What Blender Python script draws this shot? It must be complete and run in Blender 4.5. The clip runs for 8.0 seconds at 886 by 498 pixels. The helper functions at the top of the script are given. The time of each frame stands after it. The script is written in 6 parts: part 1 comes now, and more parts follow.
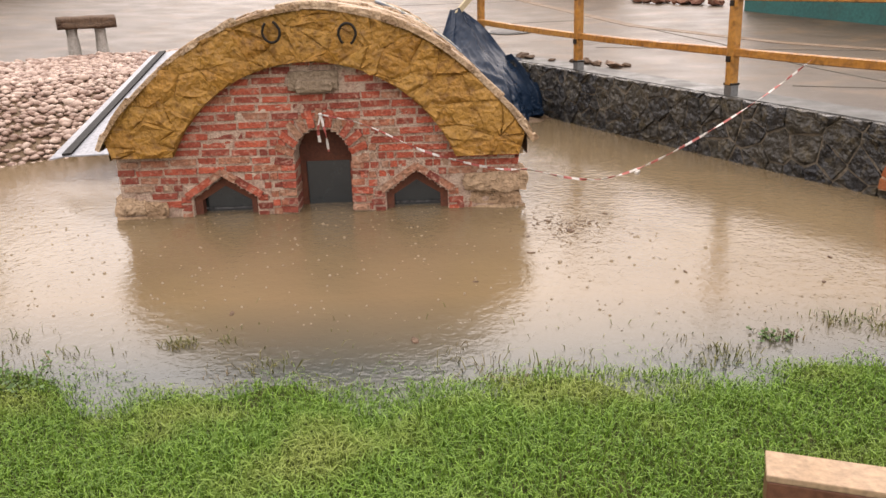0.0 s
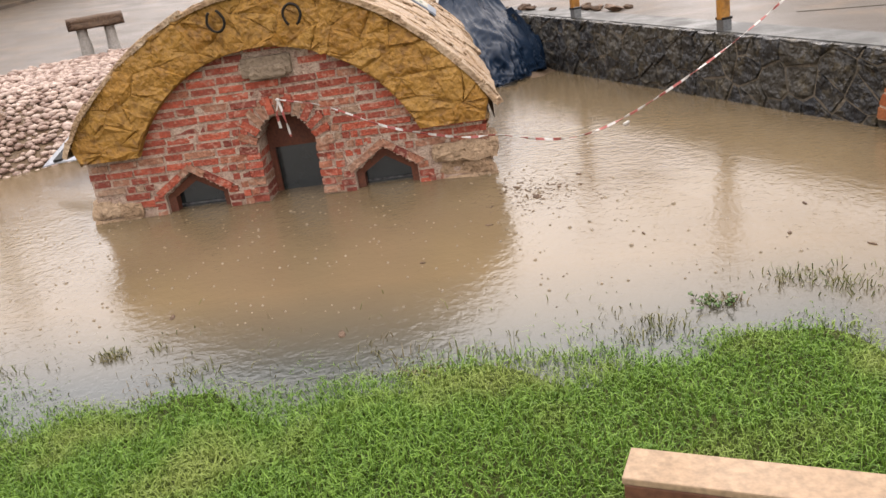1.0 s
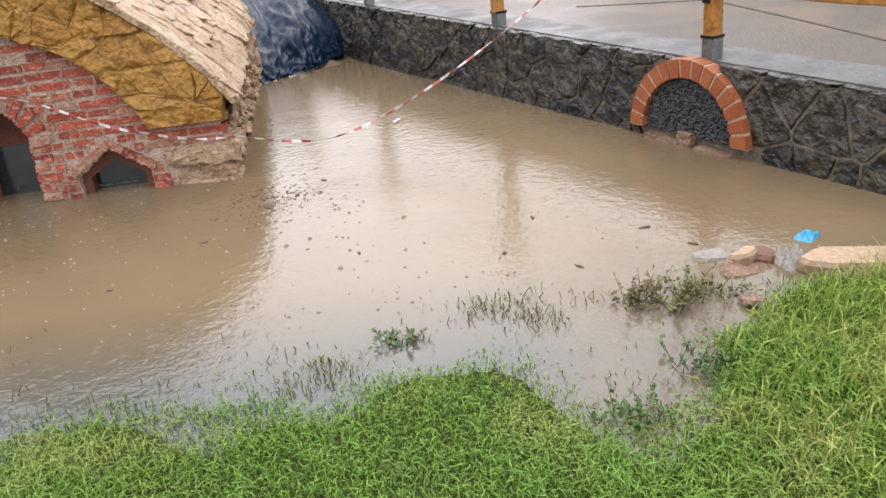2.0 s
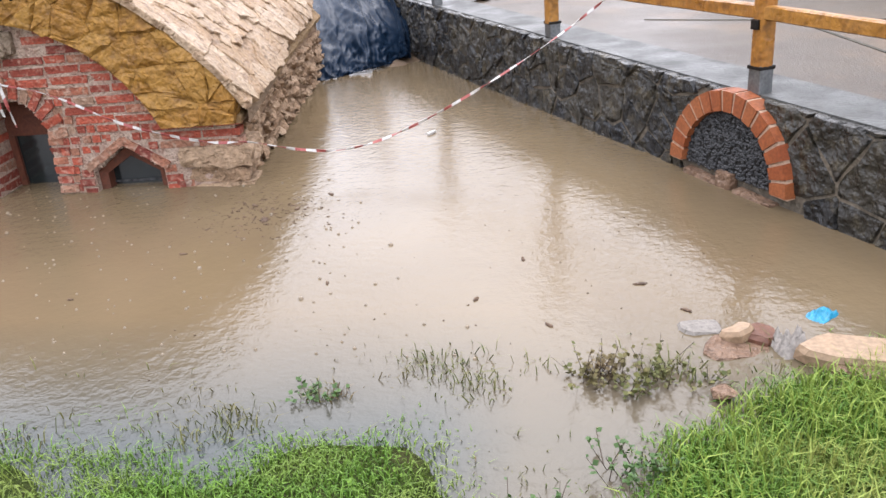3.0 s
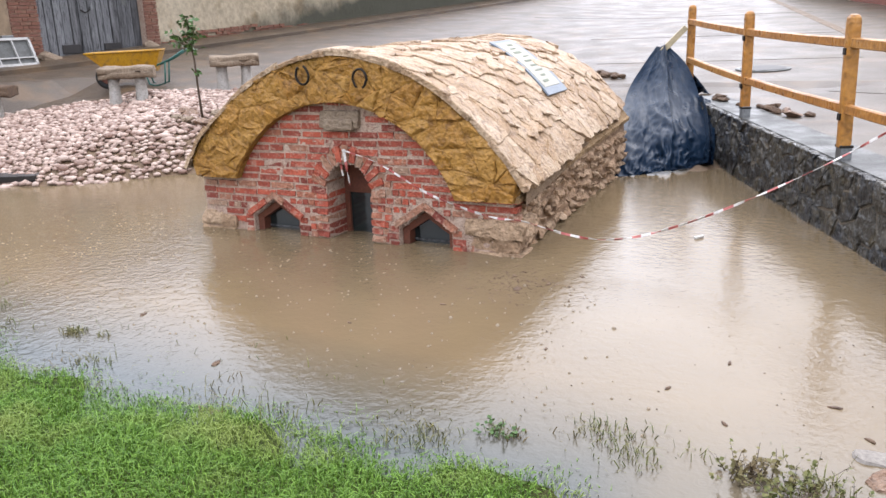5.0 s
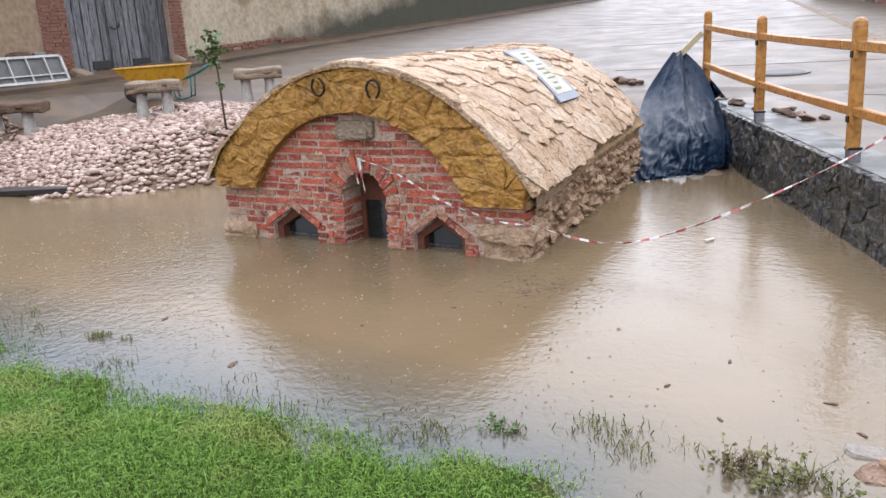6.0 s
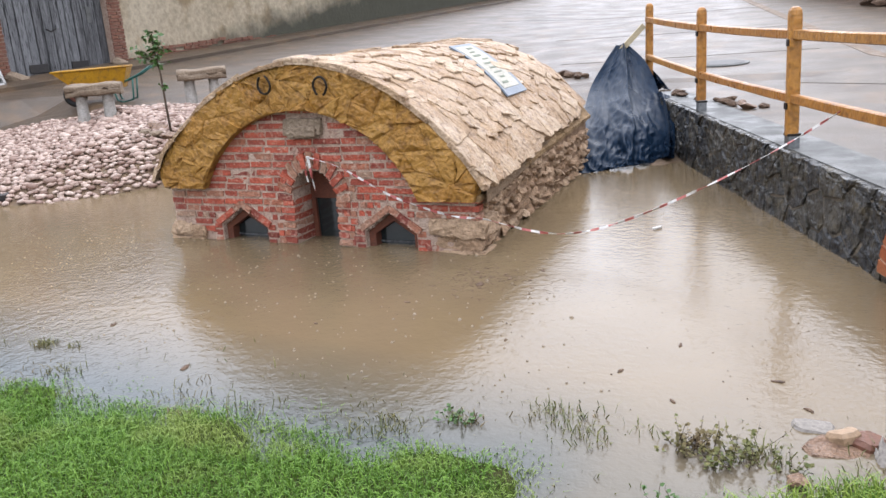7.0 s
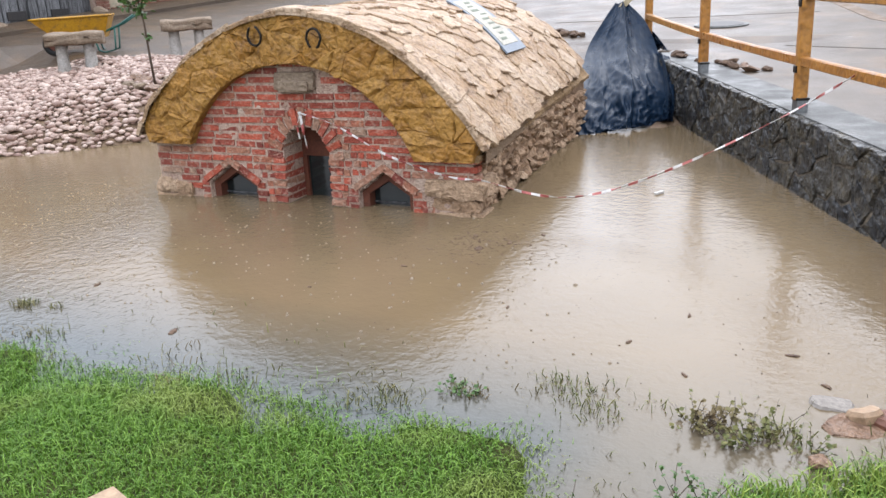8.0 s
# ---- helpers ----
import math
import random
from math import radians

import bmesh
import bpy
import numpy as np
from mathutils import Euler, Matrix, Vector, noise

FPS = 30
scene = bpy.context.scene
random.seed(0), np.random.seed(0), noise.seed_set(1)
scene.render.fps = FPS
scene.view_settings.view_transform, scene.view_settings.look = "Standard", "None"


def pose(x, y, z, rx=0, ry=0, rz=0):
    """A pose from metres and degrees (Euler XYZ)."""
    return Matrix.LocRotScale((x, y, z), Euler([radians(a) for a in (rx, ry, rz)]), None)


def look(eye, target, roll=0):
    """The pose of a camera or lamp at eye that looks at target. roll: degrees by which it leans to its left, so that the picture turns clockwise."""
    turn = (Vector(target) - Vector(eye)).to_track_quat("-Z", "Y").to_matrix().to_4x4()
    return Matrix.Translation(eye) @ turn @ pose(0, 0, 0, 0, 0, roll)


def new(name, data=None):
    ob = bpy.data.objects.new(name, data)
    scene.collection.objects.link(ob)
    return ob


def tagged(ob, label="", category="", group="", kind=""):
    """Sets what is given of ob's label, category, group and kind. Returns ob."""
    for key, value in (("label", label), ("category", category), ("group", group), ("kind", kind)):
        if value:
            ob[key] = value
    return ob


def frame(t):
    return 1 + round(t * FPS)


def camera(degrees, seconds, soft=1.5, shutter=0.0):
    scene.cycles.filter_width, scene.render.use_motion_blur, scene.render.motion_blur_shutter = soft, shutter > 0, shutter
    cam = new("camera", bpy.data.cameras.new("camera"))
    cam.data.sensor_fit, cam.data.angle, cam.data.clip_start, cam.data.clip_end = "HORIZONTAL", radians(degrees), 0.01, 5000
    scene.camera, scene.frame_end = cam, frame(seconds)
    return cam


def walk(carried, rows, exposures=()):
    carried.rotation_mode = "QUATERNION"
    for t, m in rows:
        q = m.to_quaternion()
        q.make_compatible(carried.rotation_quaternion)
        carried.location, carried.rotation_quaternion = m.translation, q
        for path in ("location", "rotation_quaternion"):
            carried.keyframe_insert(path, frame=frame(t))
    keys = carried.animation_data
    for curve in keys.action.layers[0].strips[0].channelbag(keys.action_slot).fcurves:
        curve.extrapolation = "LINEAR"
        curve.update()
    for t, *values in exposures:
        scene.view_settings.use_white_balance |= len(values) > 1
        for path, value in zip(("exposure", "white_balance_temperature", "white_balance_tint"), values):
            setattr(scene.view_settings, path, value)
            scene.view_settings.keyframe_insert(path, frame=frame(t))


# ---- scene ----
cam = camera(56.6, 8.0)
PATH = [
    (0, (0.969, -5.864, 1.621), (0.905, -3.963, 1.002), -1.8),
    (0.5, (1.24, -5.766, 1.661), (1.079, -3.883, 1.008), -7.2),
    (1, (1.672, -5.632, 1.635), (1.425, -3.776, 0.932), -8.7),
    (1.5, (2.127, -5.397, 1.581), (2.187, -3.558, 0.799), -6.2),
    (3, (3.153, -4.753, 1.59), (2.933, -2.926, 0.807), -4.6),
    (3.5, (3.417, -4.646, 1.628), (2.872, -2.898, 0.824), -3.9),
    (4, (3.524, -4.785, 1.65), (2.902, -2.99, 1.026), -0.9),
    (4.5, (3.627, -5.044, 1.693), (2.788, -3.321, 1.119), -0.3),
    (6, (3.936, -5.23, 1.712), (2.915, -3.59, 1.196), -3.3),
    (6.5, (3.92, -5.257, 1.707), (2.985, -3.561, 1.208), -4.0),
    (7, (3.94, -5.241, 1.692), (3.02, -3.546, 1.164), -4.2),
    (7.5, (3.948, -5.126, 1.685), (3.198, -3.376, 1.075), -4.5),
    (8, (3.772, -5.117, 1.663), (2.894, -3.431, 1.039), -3.0),
]
walk(cam, [(t, look(eye, target, roll)) for t, eye, target, roll in PATH],
     [(0.0, 1.62, 8150, 17), (0.6, 1.62, 7950, 16), (1.5, 1.66, 7350, 13), (2.8, 1.88, 6680, 13), (5.0, 1.86, 6600, 12), (6.0, 1.72, 6520, 12), (8.0, 1.73, 6500, 10)])

# ---- light: rain-grey overcast sky ----
world = bpy.data.worlds.new("overcast")
scene.world = world
world.use_nodes = True
wn, wl = world.node_tree.nodes, world.node_tree.links
sky = wn.new("ShaderNodeTexSky")
sky.sky_type, sky.sun_disc = "NISHITA", False
sky.sun_elevation, sky.sun_rotation = radians(42), radians(0)
sky.dust_density, sky.air_density = 7.0, 1.0
grey = wn.new("ShaderNodeHueSaturation")
grey.inputs["Saturation"].default_value = 0.12
wl.new(sky.outputs[0], grey.inputs["Color"])
veil = wn.new("ShaderNodeMix")  # an even cloud layer over most of the sky
veil.data_type = "RGBA"
veil.inputs[0].default_value = 0.9
veil.inputs[7].default_value = (6.45, 6.95, 8.2, 1)
wl.new(grey.outputs[0], veil.inputs[6])
# an overcast sky is brightest overhead
height = wn.new("ShaderNodeSeparateXYZ")
wl.new(wn.new("ShaderNodeTexCoord").outputs["Generated"], height.inputs[0])
dome = wn.new("ShaderNodeMapRange")
dome.inputs[3].default_value, dome.inputs[4].default_value = 0.62, 1.24
wl.new(height.outputs[2], dome.inputs[0])
cloud = wn.new("ShaderNodeVectorMath")
cloud.operation = "SCALE"
wl.new(veil.outputs[2], cloud.inputs[0])
wl.new(dome.outputs[0], cloud.inputs["Scale"])
wl.new(cloud.outputs[0], wn["Background"].inputs[0])
wn["Background"].inputs[1].default_value = 0.15

sun_data = bpy.data.lights.new("sun", "SUN")
sun_data.energy, sun_data.angle, sun_data.color = 0.15, radians(90), (1.0, 0.97, 0.93)
sun = new("sun", sun_data)
sun.matrix_world = look((0, 22.2, 20), (0, 0, 0))


# ---- materials ----
def shader(name):
    m = bpy.data.materials.new(name)
    m.use_nodes = True
    return m, m.node_tree.nodes, m.node_tree.links, m.node_tree.nodes["Principled BSDF"]


def mix_node(n, l, fac, a, b, blend="MIX"):
    k = n.new("ShaderNodeMix")
    k.data_type, k.blend_type = "RGBA", blend
    for sock, v in ((k.inputs[0], fac), (k.inputs[6], a), (k.inputs[7], b)):
        if isinstance(v, (int, float)):
            sock.default_value = v
        elif isinstance(v, tuple):
            sock.default_value = (*v, 1)
        else:
            l.new(v, sock)
    return k.outputs[2]


def noise_fac(n, l, scale, detail=4.0, lo=0.35, hi=0.65, stretch=None):
    geo = n.new("ShaderNodeNewGeometry")
    src = geo.outputs["Position"]
    if stretch:
        mp = n.new("ShaderNodeMapping")
        mp.inputs["Scale"].default_value = stretch
        l.new(src, mp.inputs[0])
        src = mp.outputs[0]
    t = n.new("ShaderNodeTexNoise")
    t.inputs["Scale"].default_value, t.inputs["Detail"].default_value = scale, detail
    l.new(src, t.inputs["Vector"])
    r = n.new("ShaderNodeMapRange")
    r.inputs[1].default_value, r.inputs[2].default_value = lo, hi
    l.new(t.outputs[0], r.inputs[0])
    return r.outputs[0]


WET = (0.54, 0.52, 0.485)  # everything is soaked, darker and warmer than when dry


def surface(name, a, b, c=None, big=2.0, fine=40.0, rough=0.75, rough_var=0.0, bump=0.3, depth=0.01, metal=0.0,
            rnd=None, rnd_amount=0.6, island=False, stretch=None, stain=0.5, spec=0.3, cleft=0.0):
    """Two-scale procedural surface. a, b: base colours; c: stain; rnd: other colour that single pieces take."""
    m, n, l, p = shader(name)
    a, b, c, rnd = (tuple(v * w for v, w in zip(k, WET)) if k else None for k in (a, b, c, rnd))
    f1 = noise_fac(n, l, big, 5, 0.3, 0.7, stretch)
    f2 = noise_fac(n, l, fine, 6, 0.3, 0.7, stretch)
    col = mix_node(n, l, f1, a, b)
    if rnd:
        if island:
            src = n.new("ShaderNodeNewGeometry").outputs["Random Per Island"]
        else:
            src = n.new("ShaderNodeObjectInfo").outputs["Random"]
        mul = n.new("ShaderNodeMath")
        mul.operation = "MULTIPLY"
        mul.inputs[1].default_value = rnd_amount
        l.new(src, mul.inputs[0])
        col = mix_node(n, l, mul.outputs[0], col, rnd)
    if c:
        f3 = noise_fac(n, l, big * 2.7, 8, 0.52, 0.66, stretch)
        mul = n.new("ShaderNodeMath")
        mul.operation = "MULTIPLY"
        mul.inputs[1].default_value = stain
        l.new(f3, mul.inputs[0])
        col = mix_node(n, l, mul.outputs[0], col, c)
    dark = tuple(v * 0.62 for v in (1, 1, 1))
    col = mix_node(n, l, f2, mix_node(n, l, 1.0, col, dark, "MULTIPLY"), col)
    l.new(col, p.inputs["Base Color"])
    p.inputs["Metallic"].default_value = metal
    p.inputs["Specular IOR Level"].default_value = spec
    if rough_var:
        r = n.new("ShaderNodeMapRange")
        r.inputs[3].default_value, r.inputs[4].default_value = max(0.02, rough - rough_var), min(1, rough + rough_var)
        l.new(noise_fac(n, l, big * 1.7, 4, 0.35, 0.65, stretch), r.inputs[0])
        l.new(r.outputs[0], p.inputs["Roughness"])
    else:
        p.inputs["Roughness"].default_value = rough
    if bump:
        bp = n.new("ShaderNodeBump")
        bp.inputs["Strength"].default_value, bp.inputs["Distance"].default_value = bump, depth
        l.new(f2, bp.inputs["Height"])
        if cleft:
            b2 = n.new("ShaderNodeBump")
            b2.inputs["Strength"].default_value, b2.inputs["Distance"].default_value = 0.8, cleft
            l.new(noise_fac(n, l, big * 2.2, 3, 0.3, 0.7, stretch), b2.inputs["Height"])
            l.new(b2.outputs[0], bp.inputs["Normal"])
        l.new(bp.outputs[0], p.inputs["Normal"])
    return m


M = {}
M["brick"] = surface("red brick", (0.88, 0.205, 0.115), (0.62, 0.118, 0.066), (0.84, 0.58, 0.45), 11, 60, 0.75, 0.12, 0.7, 0.01, rnd=(0.28, 0.062, 0.045), rnd_amount=0.9, stain=0.5)
M["old_brick"] = surface("weathered brick and stone", (0.72, 0.28, 0.165), (0.48, 0.15, 0.09), (0.92, 0.74, 0.58), 10, 50, 0.85, 0, 0.8, 0.012, rnd=(0.56, 0.38, 0.27), rnd_amount=0.9)
M["mortar"] = surface("lime mortar", (0.94, 0.75, 0.61), (0.72, 0.50, 0.40), (0.36, 0.15, 0.10), 11, 70, 0.9, 0, 0.9, 0.012)
M["ochre"] = surface("ochre stone render", (0.66, 0.335, 0.066), (0.45, 0.21, 0.036), (0.26, 0.115, 0.025), 6, 34, 0.55, 0.14, 0.7, 0.012, rnd=(0.66, 0.37, 0.09), rnd_amount=0.7, cleft=0.02, stain=0.65)
M["ochre_joint"] = surface("ochre render joints", (0.58, 0.31, 0.066), (0.46, 0.23, 0.042), (0.34, 0.17, 0.04), 3.5, 22, 0.8, 0.1, 0.6, 0.015, cleft=0.05)
M["flag"] = surface("buff sandstone flags", (0.76, 0.51, 0.30), (0.48, 0.295, 0.155), (0.30, 0.165, 0.08), 5, 45, 0.6, 0.15, 0.9, 0.014, rnd=(0.90, 0.69, 0.49), rnd_amount=0.85, stain=0.7, cleft=0.016)
M["eave"] = surface("sandy-ochre eave mortar", (0.56, 0.37, 0.19), (0.40, 0.25, 0.12), (0.26, 0.16, 0.085), 5, 30, 0.85, 0, 0.8, 0.015, cleft=0.02)
M["pale_mortar"] = surface("pale pink new mortar", (0.86, 0.62, 0.46), (0.74, 0.50, 0.36), None, 8, 60, 0.85, 0, 0.4, 0.004)
M["flag_bed"] = surface("sandy roof bedding mortar", (0.44, 0.31, 0.20), (0.34, 0.23, 0.145), None, 5, 40, 0.9, 0, 0.8, 0.015)
M["rubble"] = surface("sandy rubble stone", (0.70, 0.46, 0.29), (0.50, 0.31, 0.18), (0.30, 0.19, 0.11), 7, 45, 0.85, 0, 0.8, 0.014, cleft=0.03, rnd=(0.82, 0.60, 0.41), rnd_amount=0.8)
M["earth_mortar"] = surface("earth mortar", (0.54, 0.36, 0.23), (0.40, 0.25, 0.155), None, 6, 40, 0.95, 0, 0.8, 0.015)
M["terracotta"] = surface("terracotta frame", (0.25, 0.085, 0.045), (0.19, 0.06, 0.035), (0.14, 0.06, 0.04), 6, 50, 0.7, 0, 0.3, 0.004)
M["slate"] = surface("wet dark slate", (0.014, 0.018, 0.025), (0.045, 0.045, 0.046), (0.20, 0.165, 0.10), 4.2, 24, 0.26, 0.15, 0.8, 0.016, rnd=(0.10, 0.09, 0.07), rnd_amount=0.8, stain=0.5, cleft=0.045)
M["slate_joint"] = surface("brown-grey pointing", (0.30, 0.25, 0.19), (0.16, 0.14, 0.11), (0.42, 0.36, 0.28), 4, 40, 0.75, 0, 0.6, 0.01)
M["orange_brick"] = surface("new orange brick", (0.52, 0.15, 0.05), (0.43, 0.11, 0.04), None, 8, 60, 0.6, 0, 0.3, 0.003, rnd=(0.56, 0.20, 0.08), rnd_amount=0.7)
M["black_gravel"] = surface("black gravel render", (0.02, 0.021, 0.024), (0.05, 0.052, 0.055), None, 30, 90, 0.35, 0.1, 0.6, 0.006, rnd=(0.14, 0.14, 0.145), rnd_amount=0.9, island=True)
M["concrete"] = surface("wet street concrete", (0.155, 0.115, 0.08), (0.10, 0.072, 0.05), (0.25, 0.16, 0.09), 0.8, 60, 0.42, 0.06, 0.5, 0.006, spec=0.2, stain=0.6)
M["kerb"] = surface("wet kerb concrete", (0.20, 0.205, 0.205), (0.14, 0.145, 0.14), (0.10, 0.095, 0.085), 2.5, 40, 0.5, 0.15, 0.5, 0.008, spec=0.2)
M["earth"] = surface("muddy sandy earth", (0.30, 0.20, 0.12), (0.22, 0.14, 0.085), (0.36, 0.27, 0.18), 3, 30, 0.6, 0.15, 0.7, 0.02)
M["soil"] = surface("green turf soil", (0.045, 0.08, 0.013), (0.075, 0.095, 0.02), (0.09, 0.075, 0.035), 2.5, 40, 0.9, 0, 0.7, 0.02, spec=0.1)
M["wood"] = surface("varnished orange pine", (0.68, 0.31, 0.065), (0.46, 0.18, 0.03), (0.17, 0.065, 0.022), 6, 30, 0.38, 0.12, 0.4, 0.008, stain=0.5, rnd=(0.70, 0.36, 0.09), rnd_amount=0.5)
M["galv"] = surface("galvanised steel", (0.42, 0.44, 0.46), (0.33, 0.35, 0.37), None, 12, 60, 0.4, 0.1, 0.15, 0.002, metal=0.75)
M["dark_metal"] = surface("dark iron", (0.025, 0.023, 0.022), (0.045, 0.035, 0.028), None, 20, 90, 0.5, 0, 0.4, 0.002, metal=0.6)
M["tarp"] = surface("blue-black polythene", (0.011, 0.028, 0.060), (0.017, 0.038, 0.076), None, 3, 18, 0.3, 0.05, 0.06, 0.002, spec=0.08)
M["white_tape"] = surface("white tape", (1.0, 0.98, 0.95), (0.9, 0.87, 0.85), None, 20, 90, 0.35, 0, 0.1, 0.001)
M["red_tape"] = surface("red tape", (0.62, 0.16, 0.14), (0.50, 0.11, 0.10), None, 20, 90, 0.35, 0, 0.1, 0.001)
M["pebble"] = surface("cream and rose pebbles", (1.0, 0.82, 0.72), (0.80, 0.58, 0.48), None, 9, 60, 0.5, 0.1, 0.3, 0.004, rnd=(0.36, 0.22, 0.17), rnd_amount=1.0, island=True)
M["grey_stone"] = surface("lichened grey stone", (0.46, 0.35, 0.25), (0.33, 0.245, 0.175), (0.58, 0.46, 0.34), 6, 40, 0.8, 0, 0.8, 0.02)
M["bark_top"] = surface("brown rough log slab", (0.17, 0.10, 0.065), (0.26, 0.17, 0.11), (0.09, 0.055, 0.04), 6, 40, 0.8, 0, 0.8, 0.02)
M["white_leg"] = surface("white painted leg", (0.68, 0.66, 0.63), (0.58, 0.55, 0.51), (0.34, 0.28, 0.24), 7, 50, 0.7, 0, 0.4, 0.006)
M["yellow"] = surface("yellow paint", (0.72, 0.38, 0.02), (0.62, 0.31, 0.015), (0.30, 0.17, 0.06), 5, 50, 0.42, 0.1, 0.15, 0.003, stain=0.7)
M["green_tube"] = surface("green steel tube", (0.02, 0.16, 0.13), (0.02, 0.12, 0.10), None, 8, 50, 0.4, 0, 0.1, 0.002)
M["rubber"] = surface("black rubber", (0.018, 0.018, 0.018), (0.03, 0.028, 0.026), None, 20, 80, 0.7, 0, 0.3, 0.003)
M["leaf"] = surface("sapling leaf", (0.06, 0.15, 0.03), (0.10, 0.21, 0.04), None, 8, 40, 0.5, 0, 0.2, 0.003, rnd=(0.13, 0.25, 0.06), island=True)
M["bark"] = surface("thin bark", (0.13, 0.09, 0.06), (0.09, 0.06, 0.04), None, 20, 80, 0.85, 0, 0.4, 0.004)
M["render_beige"] = surface("damp-stained beige lime render", (0.50, 0.44, 0.34), (0.42, 0.355, 0.26), (0.28, 0.21, 0.13), 0.5, 8, 0.9, 0, 0.4, 0.015, stain=0.75)
M["render_tan"] = surface("tan earth render", (0.46, 0.34, 0.23), (0.37, 0.265, 0.175), (0.24, 0.155, 0.10), 0.9, 10, 0.9, 0, 0.5, 0.015)
# dark fill: shade put into colour in the hut's core; also joints, recess, doorway
M["damp"] = surface("dark fill of interiors and joints", (0.11, 0.10, 0.075), (0.16, 0.14, 0.10), (0.06, 0.058, 0.045), 1.0, 14, 0.8, 0, 0.5, 0.015)
M["far_brick"] = surface("old facade brick", (0.36, 0.16, 0.10), (0.27, 0.11, 0.07), (0.38, 0.28, 0.20), 4, 30, 0.85, 0, 0.5, 0.01, rnd=(0.24, 0.10, 0.07), rnd_amount=0.9)
M["grey_wood"] = surface("weathered grey planks", (0.36, 0.365, 0.39), (0.07, 0.07, 0.075), (0.015, 0.014, 0.014), 3.0, 22, 0.7, 0, 0.9, 0.016, stretch=(7, 7, 0.5), rnd=(0.52, 0.54, 0.58), rnd_amount=0.6, stain=1.0)
M["white_paint"] = surface("weathered white paint", (0.72, 0.72, 0.72), (0.60, 0.59, 0.58), (0.38, 0.35, 0.31), 4, 40, 0.6, 0, 0.3, 0.004)
M["sandstone"] = surface("wet pinkish sandstone slab", (0.44, 0.28, 0.185), (0.33, 0.20, 0.13), (0.20, 0.125, 0.085), 12, 40, 0.5, 0.12, 0.6, 0.012, cleft=0.02)
M["beige_top"] = surface("beige sawn stone top", (0.58, 0.41, 0.27), (0.52, 0.35, 0.22), None, 3, 50, 0.55, 0.08, 0.2, 0.003)
M["brown_side"] = surface("reddish-brown wet stone", (0.27, 0.12, 0.075), (0.21, 0.09, 0.055), None, 5, 50, 0.5, 0, 0.3, 0.004)
M["blue_bag"] = surface("blue plastic film", (0.02, 0.42, 0.72), (0.06, 0.52, 0.80), None, 12, 50, 0.3, 0, 0.2, 0.004)
M["cloth"] = surface("pale grey wet cloth", (0.48, 0.44, 0.40), (0.36, 0.33, 0.30), None, 8, 60, 0.8, 0, 0.5, 0.006)
M["sign_face"] = surface("pale printed sign sheet", (0.74, 0.72, 0.63), (0.62, 0.60, 0.52), None, 4, 40, 0.7, 0, 0.05, 0.001, spec=0.2)
M["sign_frame"] = surface("blue-grey sign frame", (0.30, 0.35, 0.42), (0.24, 0.29, 0.36), None, 6, 50, 0.5, 0, 0.1, 0.002, spec=0.2)
M["sign_ink"] = surface("grey-green sign ink", (0.34, 0.38, 0.30), (0.26, 0.30, 0.24), None, 6, 50, 0.7, 0, 0.05, 0.001, spec=0.1)
M["teal"] = surface("teal painted plinth", (0.03, 0.20, 0.19), (0.025, 0.16, 0.155), (0.05, 0.12, 0.11), 1.2, 20, 0.5, 0, 0.2, 0.005)
M["red_wall"] = surface("brick-red painted wall", (0.33, 0.12, 0.085), (0.27, 0.095, 0.07), None, 1.2, 20, 0.8, 0, 0.3, 0.008)
M["membrane"] = surface("pale grey waterproof sheet", (0.58, 0.62, 0.70), (0.47, 0.51, 0.58), None, 3, 30, 0.4, 0.1, 0.25, 0.008, spec=0.2)
M["dark_glass"] = surface("dark murky glazing", (0.02, 0.03, 0.032), (0.032, 0.044, 0.046), None, 6, 40, 0.12, 0, 0.02, 0.001, spec=0.6)
M["pale_wood"] = surface("pale new batten", (0.80, 0.70, 0.48), (0.72, 0.60, 0.38), None, 5, 40, 0.6, 0, 0.2, 0.003)
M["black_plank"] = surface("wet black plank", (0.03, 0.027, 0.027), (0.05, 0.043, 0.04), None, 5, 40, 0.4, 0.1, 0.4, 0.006)


